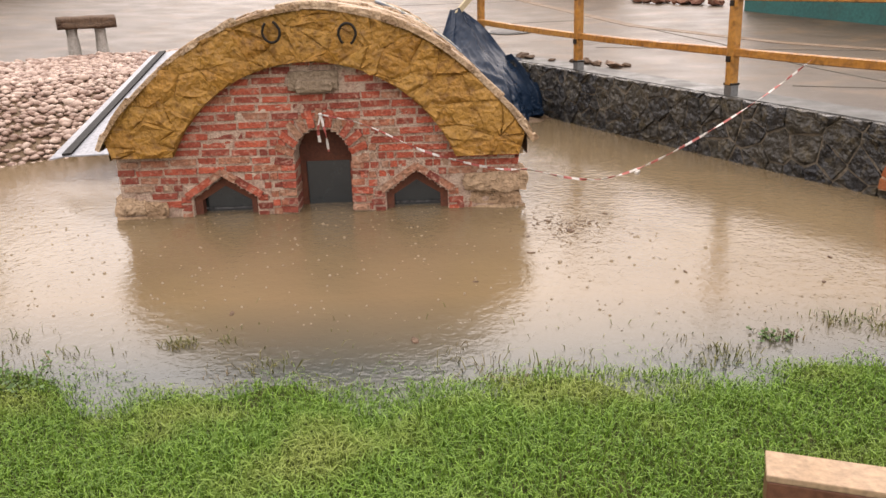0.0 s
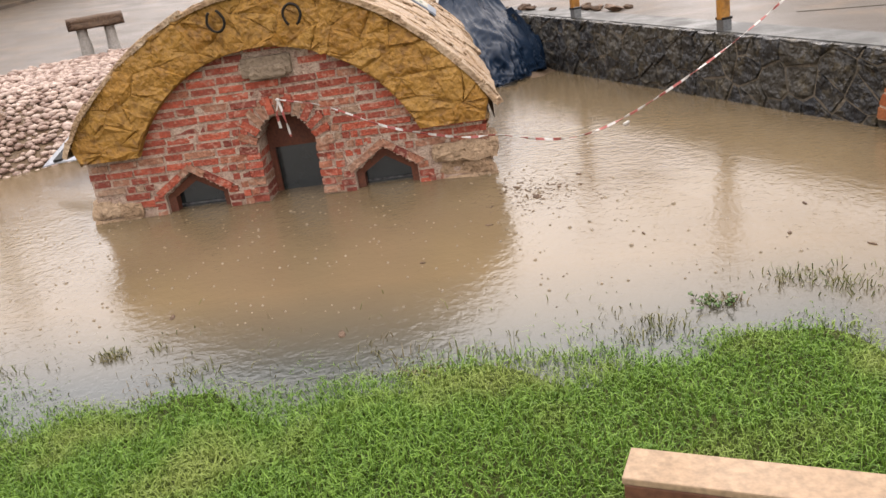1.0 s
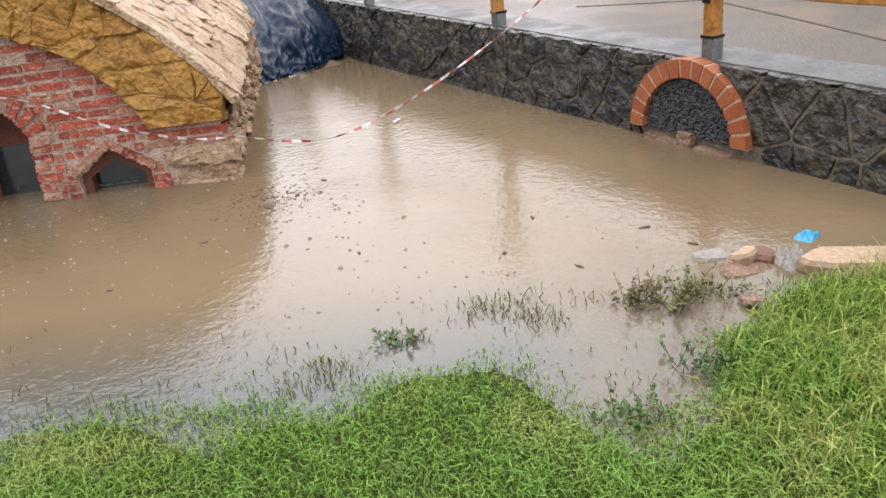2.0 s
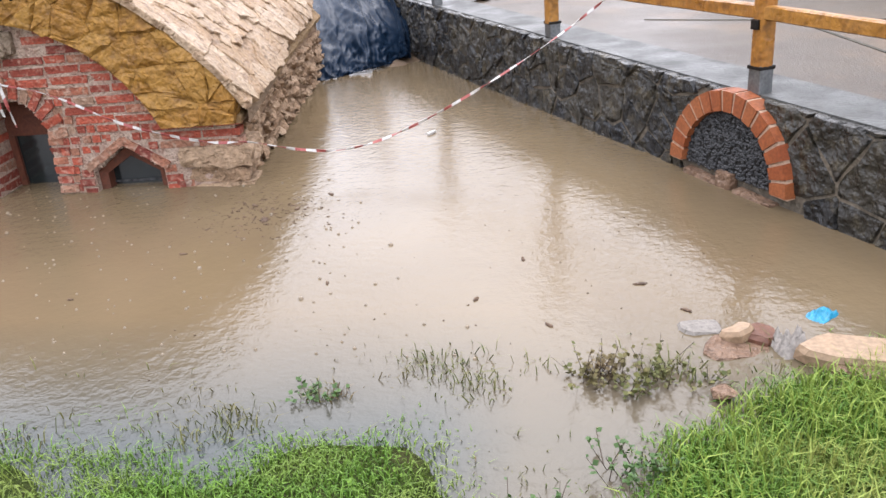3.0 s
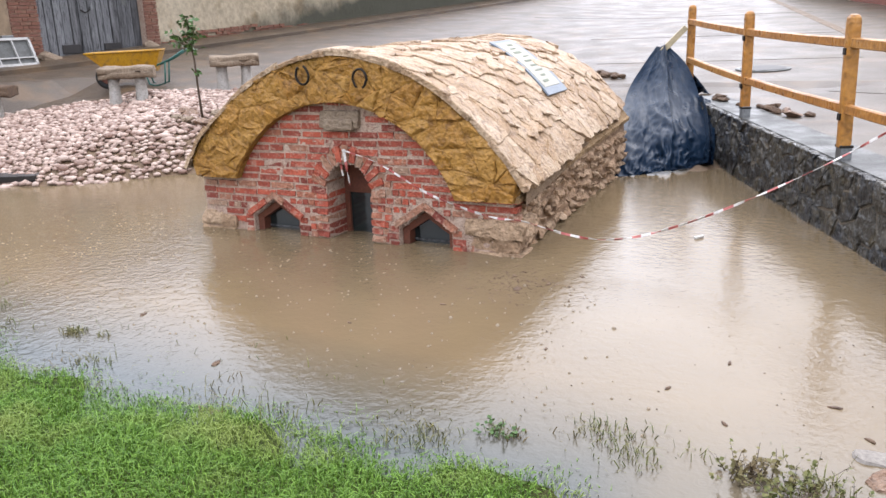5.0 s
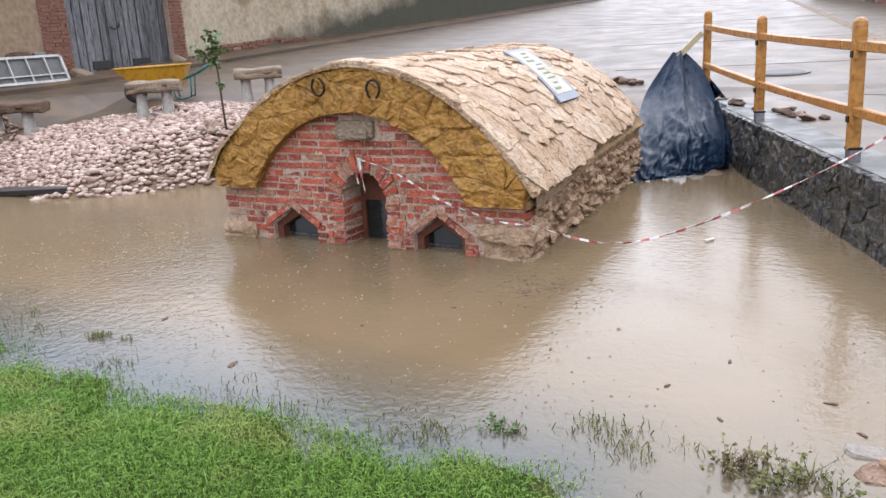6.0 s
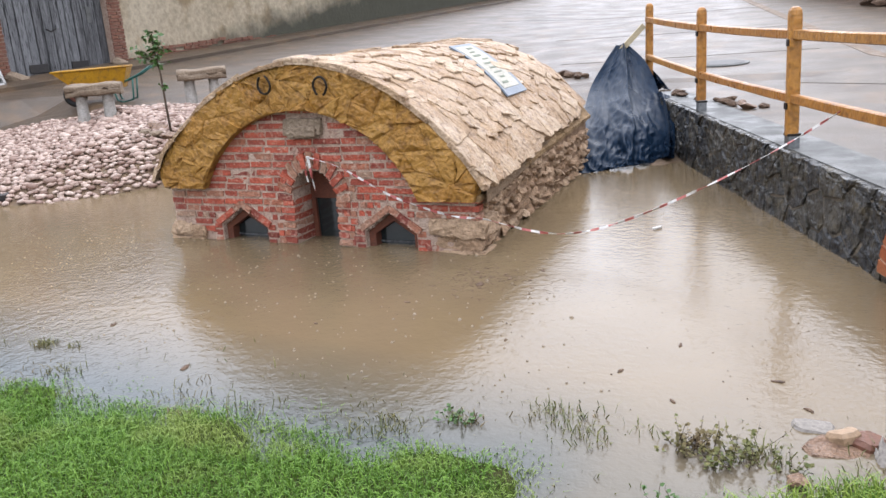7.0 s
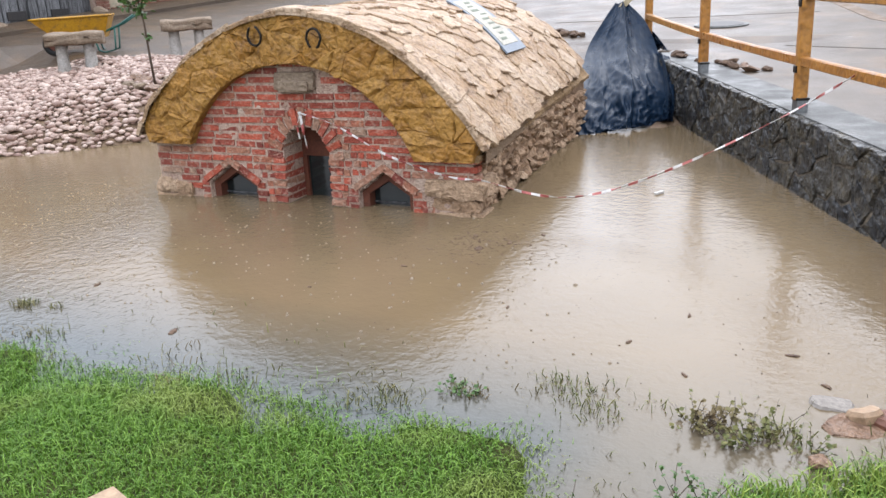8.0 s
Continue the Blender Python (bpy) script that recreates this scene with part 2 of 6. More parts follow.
def mouldy_render():
    """Beige render, blackened by damp that climbs further up the wall along the street."""
    m = surface("mould-stained barn render", (0.66, 0.57, 0.43), (0.54, 0.45, 0.32), (0.36, 0.26, 0.15), 0.6, 9, 0.9, 0, 0.5, 0.015, stain=0.8)
    n, l = m.node_tree.nodes, m.node_tree.links
    p = n["Principled BSDF"]
    old = p.inputs["Base Color"].links[0].from_socket
    xyz = n.new("ShaderNodeSeparateXYZ")
    l.new(n.new("ShaderNodeNewGeometry").outputs["Position"], xyz.inputs[0])
    reach = n.new("ShaderNodeMapRange")
    for k, v in ((1, 10.0), (2, 19.0), (3, 0.95), (4, 2.15)):
        reach.inputs[k].default_value = v
    l.new(xyz.outputs[1], reach.inputs[0])
    slope = n.new("ShaderNodeMath")
    slope.operation = "MULTIPLY_ADD"
    slope.inputs[1].default_value = 0.055
    l.new(xyz.outputs[1], slope.inputs[0])
    l.new(reach.outputs[0], slope.inputs[2])
    over = n.new("ShaderNodeMath")
    over.operation = "SUBTRACT"
    l.new(slope.outputs[0], over.inputs[0])
    l.new(xyz.outputs[2], over.inputs[1])
    wob = n.new("ShaderNodeMath")
    wob.operation = "MULTIPLY_ADD"
    wob.inputs[1].default_value = 0.5
    l.new(noise_fac(n, l, 1.6, 7, 0.25, 0.75), wob.inputs[0])
    l.new(over.outputs[0], wob.inputs[2])
    mask = n.new("ShaderNodeMapRange")
    mask.inputs[1].default_value, mask.inputs[2].default_value, mask.inputs[4].default_value = 0.08, 0.8, 0.95
    l.new(wob.outputs[0], mask.inputs[0])
    l.new(mix_node(n, l, mask.outputs[0], old, (0.030, 0.030, 0.019)), p.inputs["Base Color"])
    return m


M["barn_render"] = mouldy_render()


def grass_material(name, a, b, dry):
    a, b, dry = (tuple(v * w for v, w in zip(k, WET)) for k in (a, b, dry))
    m, n, l, p = shader(name)
    rnd = n.new("ShaderNodeNewGeometry").outputs["Random Per Island"]
    col = mix_node(n, l, rnd, a, b)
    col = mix_node(n, l, noise_fac(n, l, 2.2, 4, 0.48, 0.68), col, dry)
    l.new(col, p.inputs["Base Color"])
    p.inputs["Roughness"].default_value = 0.6
    p.inputs["Specular IOR Level"].default_value = 0.2
    return m


M["grass"] = grass_material("lawn grass", (0.075, 0.185, 0.017), (0.21, 0.385, 0.052), (0.27, 0.36, 0.08))
M["long_grass"] = grass_material("long pale grass", (0.17, 0.27, 0.035), (0.38, 0.50, 0.10), (0.46, 0.46, 0.14))
M["weed"] = grass_material("drowned weeds", (0.10, 0.13, 0.035), (0.22, 0.21, 0.07), (0.22, 0.15, 0.08))


def water_material():
    m, n, l, p = shader("muddy flood water")
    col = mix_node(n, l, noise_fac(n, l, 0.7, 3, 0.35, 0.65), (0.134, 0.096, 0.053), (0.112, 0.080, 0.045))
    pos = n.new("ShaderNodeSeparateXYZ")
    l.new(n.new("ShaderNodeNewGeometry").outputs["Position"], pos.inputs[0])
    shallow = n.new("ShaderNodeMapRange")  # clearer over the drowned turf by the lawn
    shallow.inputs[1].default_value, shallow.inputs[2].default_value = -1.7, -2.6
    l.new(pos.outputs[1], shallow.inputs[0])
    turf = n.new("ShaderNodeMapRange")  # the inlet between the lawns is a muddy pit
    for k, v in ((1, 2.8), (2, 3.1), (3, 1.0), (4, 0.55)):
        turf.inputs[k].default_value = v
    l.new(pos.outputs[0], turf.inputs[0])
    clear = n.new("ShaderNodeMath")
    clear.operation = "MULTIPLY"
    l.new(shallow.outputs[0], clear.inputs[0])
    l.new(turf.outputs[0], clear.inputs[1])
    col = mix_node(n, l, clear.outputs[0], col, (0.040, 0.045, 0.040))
    l.new(col, p.inputs["Base Color"])
    p.inputs["Roughness"].default_value = 0.08
    p.inputs["IOR"].default_value = 1.32
    h1 = noise_fac(n, l, 16, 4, 0.2, 0.8)
    h3 = noise_fac(n, l, 42, 3, 0.25, 0.75)
    h2 = noise_fac(n, l, 2.2, 2, 0.2, 0.8)
    geo = n.new("ShaderNodeNewGeometry")
    vor = n.new("ShaderNodeTexVoronoi")
    vor.inputs["Scale"].default_value = 7.0
    l.new(geo.outputs["Position"], vor.inputs["Vector"])
    ring = n.new("ShaderNodeMath")
    ring.operation = "MULTIPLY"
    ring.inputs[1].default_value = 55.0
    l.new(vor.outputs["Distance"], ring.inputs[0])
    wave = n.new("ShaderNodeMath")
    wave.operation = "SINE"
    l.new(ring.outputs[0], wave.inputs[0])
    fade = n.new("ShaderNodeMapRange")
    fade.inputs[1].default_value, fade.inputs[2].default_value = 0.0, 0.42
    fade.inputs[3].default_value, fade.inputs[4].default_value = 1.0, 0.0
    l.new(vor.outputs["Distance"], fade.inputs[0])
    drop = n.new("ShaderNodeMath")
    drop.operation = "MULTIPLY"
    l.new(wave.outputs[0], drop.inputs[0])
    l.new(fade.outputs[0], drop.inputs[1])
    prev = None
    for h, strength, dist in ((h2, 0.10, 0.02), (h1, 0.34, 0.006), (h3, 0.35, 0.0022), (drop.outputs[0], 0.16, 0.0018)):
        bp = n.new("ShaderNodeBump")
        bp.inputs["Distance"].default_value = dist
        bp.inputs["Strength"].default_value = strength
        l.new(h, bp.inputs["Height"])
        if prev:
            l.new(prev, bp.inputs["Normal"])
        prev = bp.outputs[0]
    l.new(prev, p.inputs["Normal"])
    return m


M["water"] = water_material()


# ---- mesh helpers ----
rng = random.Random(7)


def part(name, bm, material, parent=None, label="", smooth=False):
    me = bpy.data.meshes.new(name)
    bm.to_mesh(me)
    bm.free()
    return mesh_part(name, me, material, parent, label, smooth)


def mesh_part(name, me, material, parent=None, label="", smooth=False):
    if material and not me.materials:
        me.materials.append(material)
    if smooth:
        me.polygons.foreach_set("use_smooth", [True] * len(me.polygons))
    ob = new(name, me)
    if parent:
        ob.parent = parent
    if label:
        tagged(ob, label)
    return ob


def thing(name, m, label, category, group="", kind=""):
    ob = new(name)
    ob.empty_display_size = 0.1
    ob.matrix_basis = m
    return tagged(ob, label, category, group, kind)


def mesh_from(verts, faces, name="mesh"):
    me = bpy.data.meshes.new(name)
    me.from_pydata([tuple(v) for v in verts], [], faces)
    me.update()
    return me


def box(bm, x0, y0, z0, x1, y1, z1, m=None, jitter=0.0):
    vs = []
    for x, y, z in ((x0, y0, z0), (x1, y0, z0), (x1, y1, z0), (x0, y1, z0), (x0, y0, z1), (x1, y0, z1), (x1, y1, z1), (x0, y1, z1)):
        v = Vector((x, y, z))
        if jitter:
            v += Vector((rng.uniform(-1, 1), rng.uniform(-1, 1), rng.uniform(-1, 1))) * jitter
        vs.append(bm.verts.new(m @ v if m else v))
    for f in ((0, 3, 2, 1), (4, 5, 6, 7), (0, 1, 5, 4), (1, 2, 6, 5), (2, 3, 7, 6), (3, 0, 4, 7)):
        bm.faces.new([vs[i] for i in f])
    return vs


def bevelled(bm, w, seg=2):
    bmesh.ops.bevel(bm, geom=bm.edges[:], offset=w, segments=seg, profile=0.6, affect="EDGES", clamp_overlap=True)
    return bm


def bar(x0, y0, z0, x1, y1, z1, bev=0.006, m=None):
    bm = bmesh.new()
    box(bm, x0, y0, z0, x1, y1, z1)
    bevelled(bm, bev)
    if m:
        bm.transform(m)
    return bm


def prism(bm, pts, y_back, y_front, inset=0.0, flip=False):
    """A prism of a flat outline (u, w) in planes of constant v; its front is drawn in by inset for a worn edge."""
    cu = sum(p[0] for p in pts) / len(pts)
    cw = sum(p[1] for p in pts) / len(pts)
    rings = []
    for y, k in ((y_back, 0), (y_front + (y_back - y_front) * 0.35, 0), (y_front, inset)):
        ring = []
        for u, w in pts:
            d = math.hypot(u - cu, w - cw) or 1
            q = max(0.0, 1 - k / d)
            ring.append(bm.verts.new((cu + (u - cu) * q, y, cw + (w - cw) * q)))
        rings.append(ring)
    n = len(pts)
    for a, b in ((0, 1), (1, 2)):
        for i in range(n):
            bm.faces.new((rings[a][i], rings[a][(i + 1) % n], rings[b][(i + 1) % n], rings[b][i]))
    bm.faces.new(rings[2])
    bm.faces.new(rings[0][::-1])
    bmesh.ops.recalc_face_normals(bm, faces=bm.faces[:])


def clip(poly, px, py, nx, ny):
    """The part of a polygon on the side of the line through p away from n."""
    out = []
    for i, a in enumerate(poly):
        b = poly[(i + 1) % len(poly)]
        da, db = (a[0] - px) * nx + (a[1] - py) * ny, (b[0] - px) * nx + (b[1] - py) * ny
        if da <= 0:
            out.append(a)
        if da * db < 0:
            k = da / (da - db)
            out.append((a[0] + (b[0] - a[0]) * k, a[1] + (b[1] - a[1]) * k))
    return out


def cells(x0, y0, x1, y1, nx, ny, jit, gap, seed):
    """Crazy-paving cells that fill a rectangle, each drawn in by half a joint."""
    r = random.Random(seed)
    sx, sy = (x1 - x0) / nx, (y1 - y0) / ny
    seeds = {(i, j): (x0 + (i + 0.5 + r.uniform(-jit, jit) + 0.25 * (j % 2)) * sx, y0 + (j + 0.5 + r.uniform(-jit, jit)) * sy)
             for i in range(-1, nx + 1) for j in range(-1, ny + 1)}
    out = []
    for (i, j), (ax, ay) in seeds.items():
        poly = [(x0, y0), (x1, y0), (x1, y1), (x0, y1)]
        for di in range(-2, 3):
            for dj in range(-2, 3):
                q = seeds.get((i + di, j + dj))
                if q and q != (ax, ay) and len(poly) > 2:
                    ddx, ddy = q[0] - ax, q[1] - ay
                    d = math.hypot(ddx, ddy)
                    ux, uy = ddx / d, ddy / d
                    poly = clip(poly, ax + ddx / 2 - ux * gap, ay + ddy / 2 - uy * gap, ux, uy)
        if len(poly) > 2:
            area = abs(sum(poly[k][0] * poly[(k + 1) % len(poly)][1] - poly[(k + 1) % len(poly)][0] * poly[k][1] for k in range(len(poly)))) / 2
            if area > 0.0006:
                out.append(poly)
    return out


def stone_mesh(seed, flat=1.0, points=16):
    """An angular stone about one unit across."""
    r = random.Random(seed)
    bm = bmesh.new()
    for _ in range(points):
        v = Vector((r.gauss(0, 1), r.gauss(0, 1), r.gauss(0, 1))).normalized() * r.uniform(0.42, 0.55)
        bm.verts.new((v.x * 1.15, v.y, v.z * flat))
    bmesh.ops.convex_hull(bm, input=bm.verts[:])
    bmesh.ops.delete(bm, geom=[v for v in bm.verts if not v.link_faces], context="VERTS")
    me = bpy.data.meshes.new("stone")
    bm.to_mesh(me)
    bm.free()
    return me


def tube(name, pts, radius, material, parent=None, label="", sides=8):
    """A round bar along a line of points."""
    bm = bmesh.new()
    rings = []
    P = [Vector(p) for p in pts]
    rad = radius if isinstance(radius, (list, tuple)) else [radius] * len(P)
    for i, p in enumerate(P):
        d = (P[min(i + 1, len(P) - 1)] - P[max(i - 1, 0)]).normalized()
        a = d.orthogonal().normalized() if i == 0 else (rings_a - d * rings_a.dot(d)).normalized()
        rings_a = a
        b = d.cross(a)
        rings.append([bm.verts.new(p + (a * math.cos(k * math.tau / sides) + b * math.sin(k * math.tau / sides)) * rad[i]) for k in range(sides)])
    for r0, r1 in zip(rings, rings[1:]):
        for k in range(sides):
            bm.faces.new((r0[k], r0[(k + 1) % sides], r1[(k + 1) % sides], r1[k]))
    bm.faces.new(rings[0][::-1])
    bm.faces.new(rings[-1])
    return part(name, bm, material, parent, label, smooth=True)


# ---- the lie of the land ----
def soft_plus(v, k=0.6):
    return k * np.logaddexp(0, np.asarray(v, float) / k)


def street_z(x, y):
    return 0.56 + 0.055 * soft_plus(np.asarray(y) - 4.5) + 0.068 * soft_plus(-np.asarray(x) - 4.0)


SHORE_X = [-14, -9, -7.1, -5.1, -4.4, -3.7, -3.3, -2.0, 0.0, 2.0]
SHORE_Y = [2.2, 1.6, 1.1, 0.65, 1.25, 2.1, 2.45, 3.2, 4.05, 4.3]


def bank_z(x, y):
    d = np.asarray(y) - np.interp(x, SHORE_X, SHORE_Y)
    return np.where(d > 0, 0.85 * (1 - np.exp(-np.maximum(d, 0) / 1.8)) + 0.25 * np.maximum(0, d - 2.6), 0.3 * d) + 0.6 * np.maximum(0, -8.9 - np.asarray(x))


# the retaining wall: its water-side face runs from WALL_A along WALL_D
WALL_A, WALL_D = Vector((1.885, 4.341, 0)), Vector((0.453, -0.8915, 0)).normalized()
WALL_N = Vector((WALL_D.y, -WALL_D.x, 0))  # towards the water


def behind_wall(x, y):
    return -((np.asarray(x) - WALL_A.x) * WALL_N.x + (np.asarray(y) - WALL_A.y) * WALL_N.y)


def wall_top(s):
    return 0.615 - 0.017 * s


LAWN_X = [-14, -6, -3, -1.1, -0.75, -0.4, 0.4, 1.1, 1.8, 2.3, 2.7, 2.85, 2.97, 3.05, 3.2, 3.36, 3.44, 3.56, 3.75, 4.0, 4.4, 5.0, 7.0]
LAWN_Y = [-1.1, -1.7, -2.25, -2.58, -2.60, -2.70, -2.73, -2.69, -2.64, -2.56, -2.52, -2.63, -2.78, -2.95, -3.0, -2.92, -2.74, -2.56, -2.42, -2.30, -2.12, -1.75, -1.0]


def lawn_z(x, y):
    d = np.interp(x, LAWN_X, LAWN_Y) - np.asarray(y)
    n = 0.018 * np.sin(5.1 * np.asarray(x) + 1.3 * np.sin(3.7 * np.asarray(y))) + 0.012 * np.sin(11 * np.asarray(x) + 7 * np.asarray(y))
    ragged_edge = np.exp(-((d - 0.22) / 0.2) ** 2)
    return 0.12 * (d - 0.14) / (1 + 0.2 * np.abs(d)) + n * (0.5 + 0.3 * ragged_edge)


def grid_mesh(xs, ys, fz, keep=None):
    X, Y = np.meshgrid(xs, ys)
    Z = fz(X, Y)
    v = np.stack([X.ravel(), Y.ravel(), Z.ravel()], 1)
    nx, ny = len(xs), len(ys)
    idx = np.arange(nx * ny).reshape(ny, nx)
    q = np.stack([idx[:-1, :-1], idx[:-1, 1:], idx[1:, 1:], idx[1:, :-1]], -1).reshape(-1, 4)
    if keep is not None:
        k = keep(v[:, 0], v[:, 1], v[:, 2])
        q = q[k[q].any(1)]
    return mesh_from(v.tolist(), q.tolist(), "sheet")


def ground_z(x, y):
    pool = np.minimum(street_z(x, y), bank_z(x, y))
    b = behind_wall(x, y)
    s = (np.asarray(x) - WALL_A.x) * WALL_D.x + (np.asarray(y) - WALL_A.y) * WALL_D.y
    away = np.clip((b - 0.43) / 1.4, 0, 1)
    kerb_side = (wall_top(np.clip(s, -1.5, 12)) + 0.002) * (1 - away) + street_z(x, y) * away - 0.6 * np.maximum(0, s - 10.1)
    out = np.where((b > 0.2) & (s > -1.6), kerb_side, pool)
    return np.maximum(out, -0.6)


far = [-400, -200, -100, -60, -40, -30, -24, -19, -16]
xs = np.array(far + list(np.arange(-14, 9, 0.16)) + [9.5, 11, 13, 16, 20, 26, 35, 60, 100, 200, 400])
ys = np.array([-400, -200, -100, -50, -25, -12, -8] + list(np.arange(-6, 14, 0.16)) + [14.5, 16, 18, 21, 25, 30, 36, 44, 55, 70, 100, 200, 400])
ground = tagged(mesh_part("ground", grid_mesh(xs, ys, ground_z), M["concrete"]),
                "wet grey concrete village street, slightly rising", "street", kind="structure")

lawn_x = np.array([-200, -100, -50, -30, -20, -15, -12, -10.5] + list(np.arange(-9, 7.01, 0.08)) + [8, 10, 13, 18, 30, 60, 120, 200])
lawn_y = np.array([-200, -100, -60, -35, -20, -14, -11, -9, -8] + list(np.arange(-7.4, -0.6, 0.08)))
lawn = tagged(mesh_part("lawn", grid_mesh(lawn_x, lawn_y, lawn_z, lambda x, y, z: (z > -0.12) & ((behind_wall(x, y) < 0.1) | (y < -4.75))), M["soil"], smooth=True),
              "rain-soaked green lawn sloping into flood water", "lawn", kind="structure")

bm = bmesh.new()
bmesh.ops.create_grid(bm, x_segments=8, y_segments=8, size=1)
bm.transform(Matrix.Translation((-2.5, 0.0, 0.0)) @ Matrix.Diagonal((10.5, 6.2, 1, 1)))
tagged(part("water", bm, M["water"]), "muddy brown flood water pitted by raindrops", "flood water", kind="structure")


# ---- the vaulted hut ----
HUT = pose(-1.63, 0, 0, 0, 0, 2.6) @ Matrix.Translation((1.63, 0, 0))
hut = thing("stone_hut", HUT, "half-flooded little vaulted hut of red brick with buff stone roof", "hut")
ARCH_C, ARCH_R = (-0.155, -0.01), 1.13      # brick tympanum
EAVE_C, EAVE_R = (-0.11, -0.25), 1.73       # outer edge of the ochre arch
SKEW = -0.04                                # the vault drifts towards the left as it goes back
HUT_L, HUT_R, HUT_D = -1.62, 1.36, 3.62
DOOR = (-0.31, 0.12, 0.36)                  # left, right, springing height
WIN_A, WIN_B = (-1.08, -0.60), (0.36, 0.82)


def door_half(w):
    """The doorway's half width at a height."""
    k = max(0.0, w - DOOR[2]) / 0.27
    return (DOOR[1] - DOOR[0]) / 2 * math.sqrt(max(0.0, 1 - k ** 2.2))


def in_opening(u, w, pad=0.0):
    mid = (DOOR[0] + DOOR[1]) / 2
    if w < DOOR[2] + 0.27 + pad and abs(u - mid) < (door_half(w - pad) if w - pad > DOOR[2] else (DOOR[1] - DOOR[0]) / 2) + pad:
        return True
    for a, b in (WIN_A, WIN_B):
        c, h = (a + b) / 2, (b - a) / 2
        if abs(u - c) < h + pad and w < 0.13 + pad * 1.2 + (1 - abs(u - c) / (h + pad)) * 0.17:
            return True
    return False


# the front wall's core: one slab pierced by the openings
bm = bmesh.new()
corner = {}
step = 0.02


def knot(i, k):
    if (i, k) not in corner:
        corner[i, k] = bm.verts.new((HUT_L + 0.02 + i * step, 0.0 + 0.003 * noise.noise(Vector((i * 0.3, k * 0.3, 2))), -0.5 + k * step))
    return corner[i, k]


for i in range(int((HUT_R - HUT_L - 0.06) / step)):
    c = HUT_L + 0.02 + (i + 0.5) * step
    top = EAVE_C[1] + math.sqrt(max(0.01, (EAVE_R - 0.08) ** 2 - (c - EAVE_C[0]) ** 2))
    for k in range(int((top + 0.5) / step)):
        if not in_opening(c, -0.5 + (k + 0.5) * step):
            bm.faces.new((knot(i, k), knot(i + 1, k), knot(i + 1, k + 1), knot(i, k + 1)))
back = bmesh.ops.extrude_face_region(bm, geom=bm.faces[:])
bmesh.ops.translate(bm, verts=[g for g in back["geom"] if isinstance(g, bmesh.types.BMVert)], vec=(0, 0.29, 0))
bmesh.ops.recalc_face_normals(bm, faces=bm.faces[:])
front = part("front_wall", bm, M["mortar"], hut, "red brick front wall with lime mortar joints")

# solid block behind the openings, its dark colour stands for the unlit chamber
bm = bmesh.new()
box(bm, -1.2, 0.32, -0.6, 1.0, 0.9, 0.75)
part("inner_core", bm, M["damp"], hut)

# bricks of the front, course by course
brick_meshes = []
for k in range(6):
    bm = bmesh.new()
    box(bm, -0.5, 0, -0.5, 0.5, 1, 0.5, jitter=0.035)
    for v in bm.verts:
        if v.co.y < 0.3:
            v.co.x *= 0.97
            v.co.z *= 0.9
    me = bpy.data.meshes.new("brick")
    bm.to_mesh(me)
    bm.free()
    me.materials.append(M["brick"])
    brick_meshes.append(me)
old_meshes = []
for me in brick_meshes:
    me2 = me.copy()
    me2.materials.clear()
    me2.materials.append(M["old_brick"])
    old_meshes.append(me2)


def brick(u, w, length, height, old=False, turn=0.0, parent=None, proud=0.0, deep=0.09, tilt=0.0):
    me = rng.choice(old_meshes if old else brick_meshes)
    ob = new("brick", me)
    ob.parent = parent or front
    ob.matrix_basis = Matrix.Translation((u, -proud - rng.uniform(0, 0.012), w)) @ Euler((tilt, radians(turn), rng.uniform(-0.02, 0.02))).to_matrix().to_4x4() @ Matrix.Diagonal((length, deep, height, 1))
    return ob


COURSE = 0.0635
for row in range(-2, 19):
    w = 0.03 + row * COURSE
    reach = ARCH_R + 0.06
    if w > ARCH_C[1] + reach:
        continue
    half = math.sqrt(max(0.0, reach ** 2 - (w - ARCH_C[1]) ** 2))
    lo, hi = ARCH_C[0] - half, ARCH_C[0] + half
    if w < 0.46:
        lo, hi = HUT_L, HUT_R - 0.02
    u = lo + rng.uniform(0, 0.05)
    while u < hi:
        ln = rng.choice((0.13, 0.21, 0.24, 0.25, 0.19))
        if u + ln > hi + 0.02:
            ln = hi + 0.015 - u
            if ln < 0.04:
                break
        m = u + ln / 2
        u += ln + 0.013
        wob = 0.006 * math.sin(m * 5 + row)
        if any(in_opening(m + d * ln, w, 0.075) for d in (-0.5, -0.25, 0, 0.25, 0.5)):
            if any(in_opening(m + d * ln, w, 0.05) for d in (-0.5, -0.2, 0.2, 0.5)) or ln > 0.2:
                # short closers against the openings
                n = max(2, round(ln / 0.062))
                for q in range(n):
                    cu = m - ln / 2 + (q + 0.5) * ln / n
                    if not any(in_opening(cu + e, w, 0.058) for e in (-0.025, 0, 0.025)):
                        brick(cu, w + wob, ln / n - 0.008, COURSE - 0.014, rng.random() < 0.45)
                continue
        if -0.33 < m < 0.13 and 0.885 < w < 1.06:
            continue
        if m > 0.93 and w < 0.25:
            continue
        if m < -1.28 and w < 0.17:
            continue
        brick(m, w + wob, ln, COURSE - rng.uniform(0.011, 0.018), rng.random() < (0.32 if w < 0.3 else 0.14), turn=rng.uniform(-1, 1))

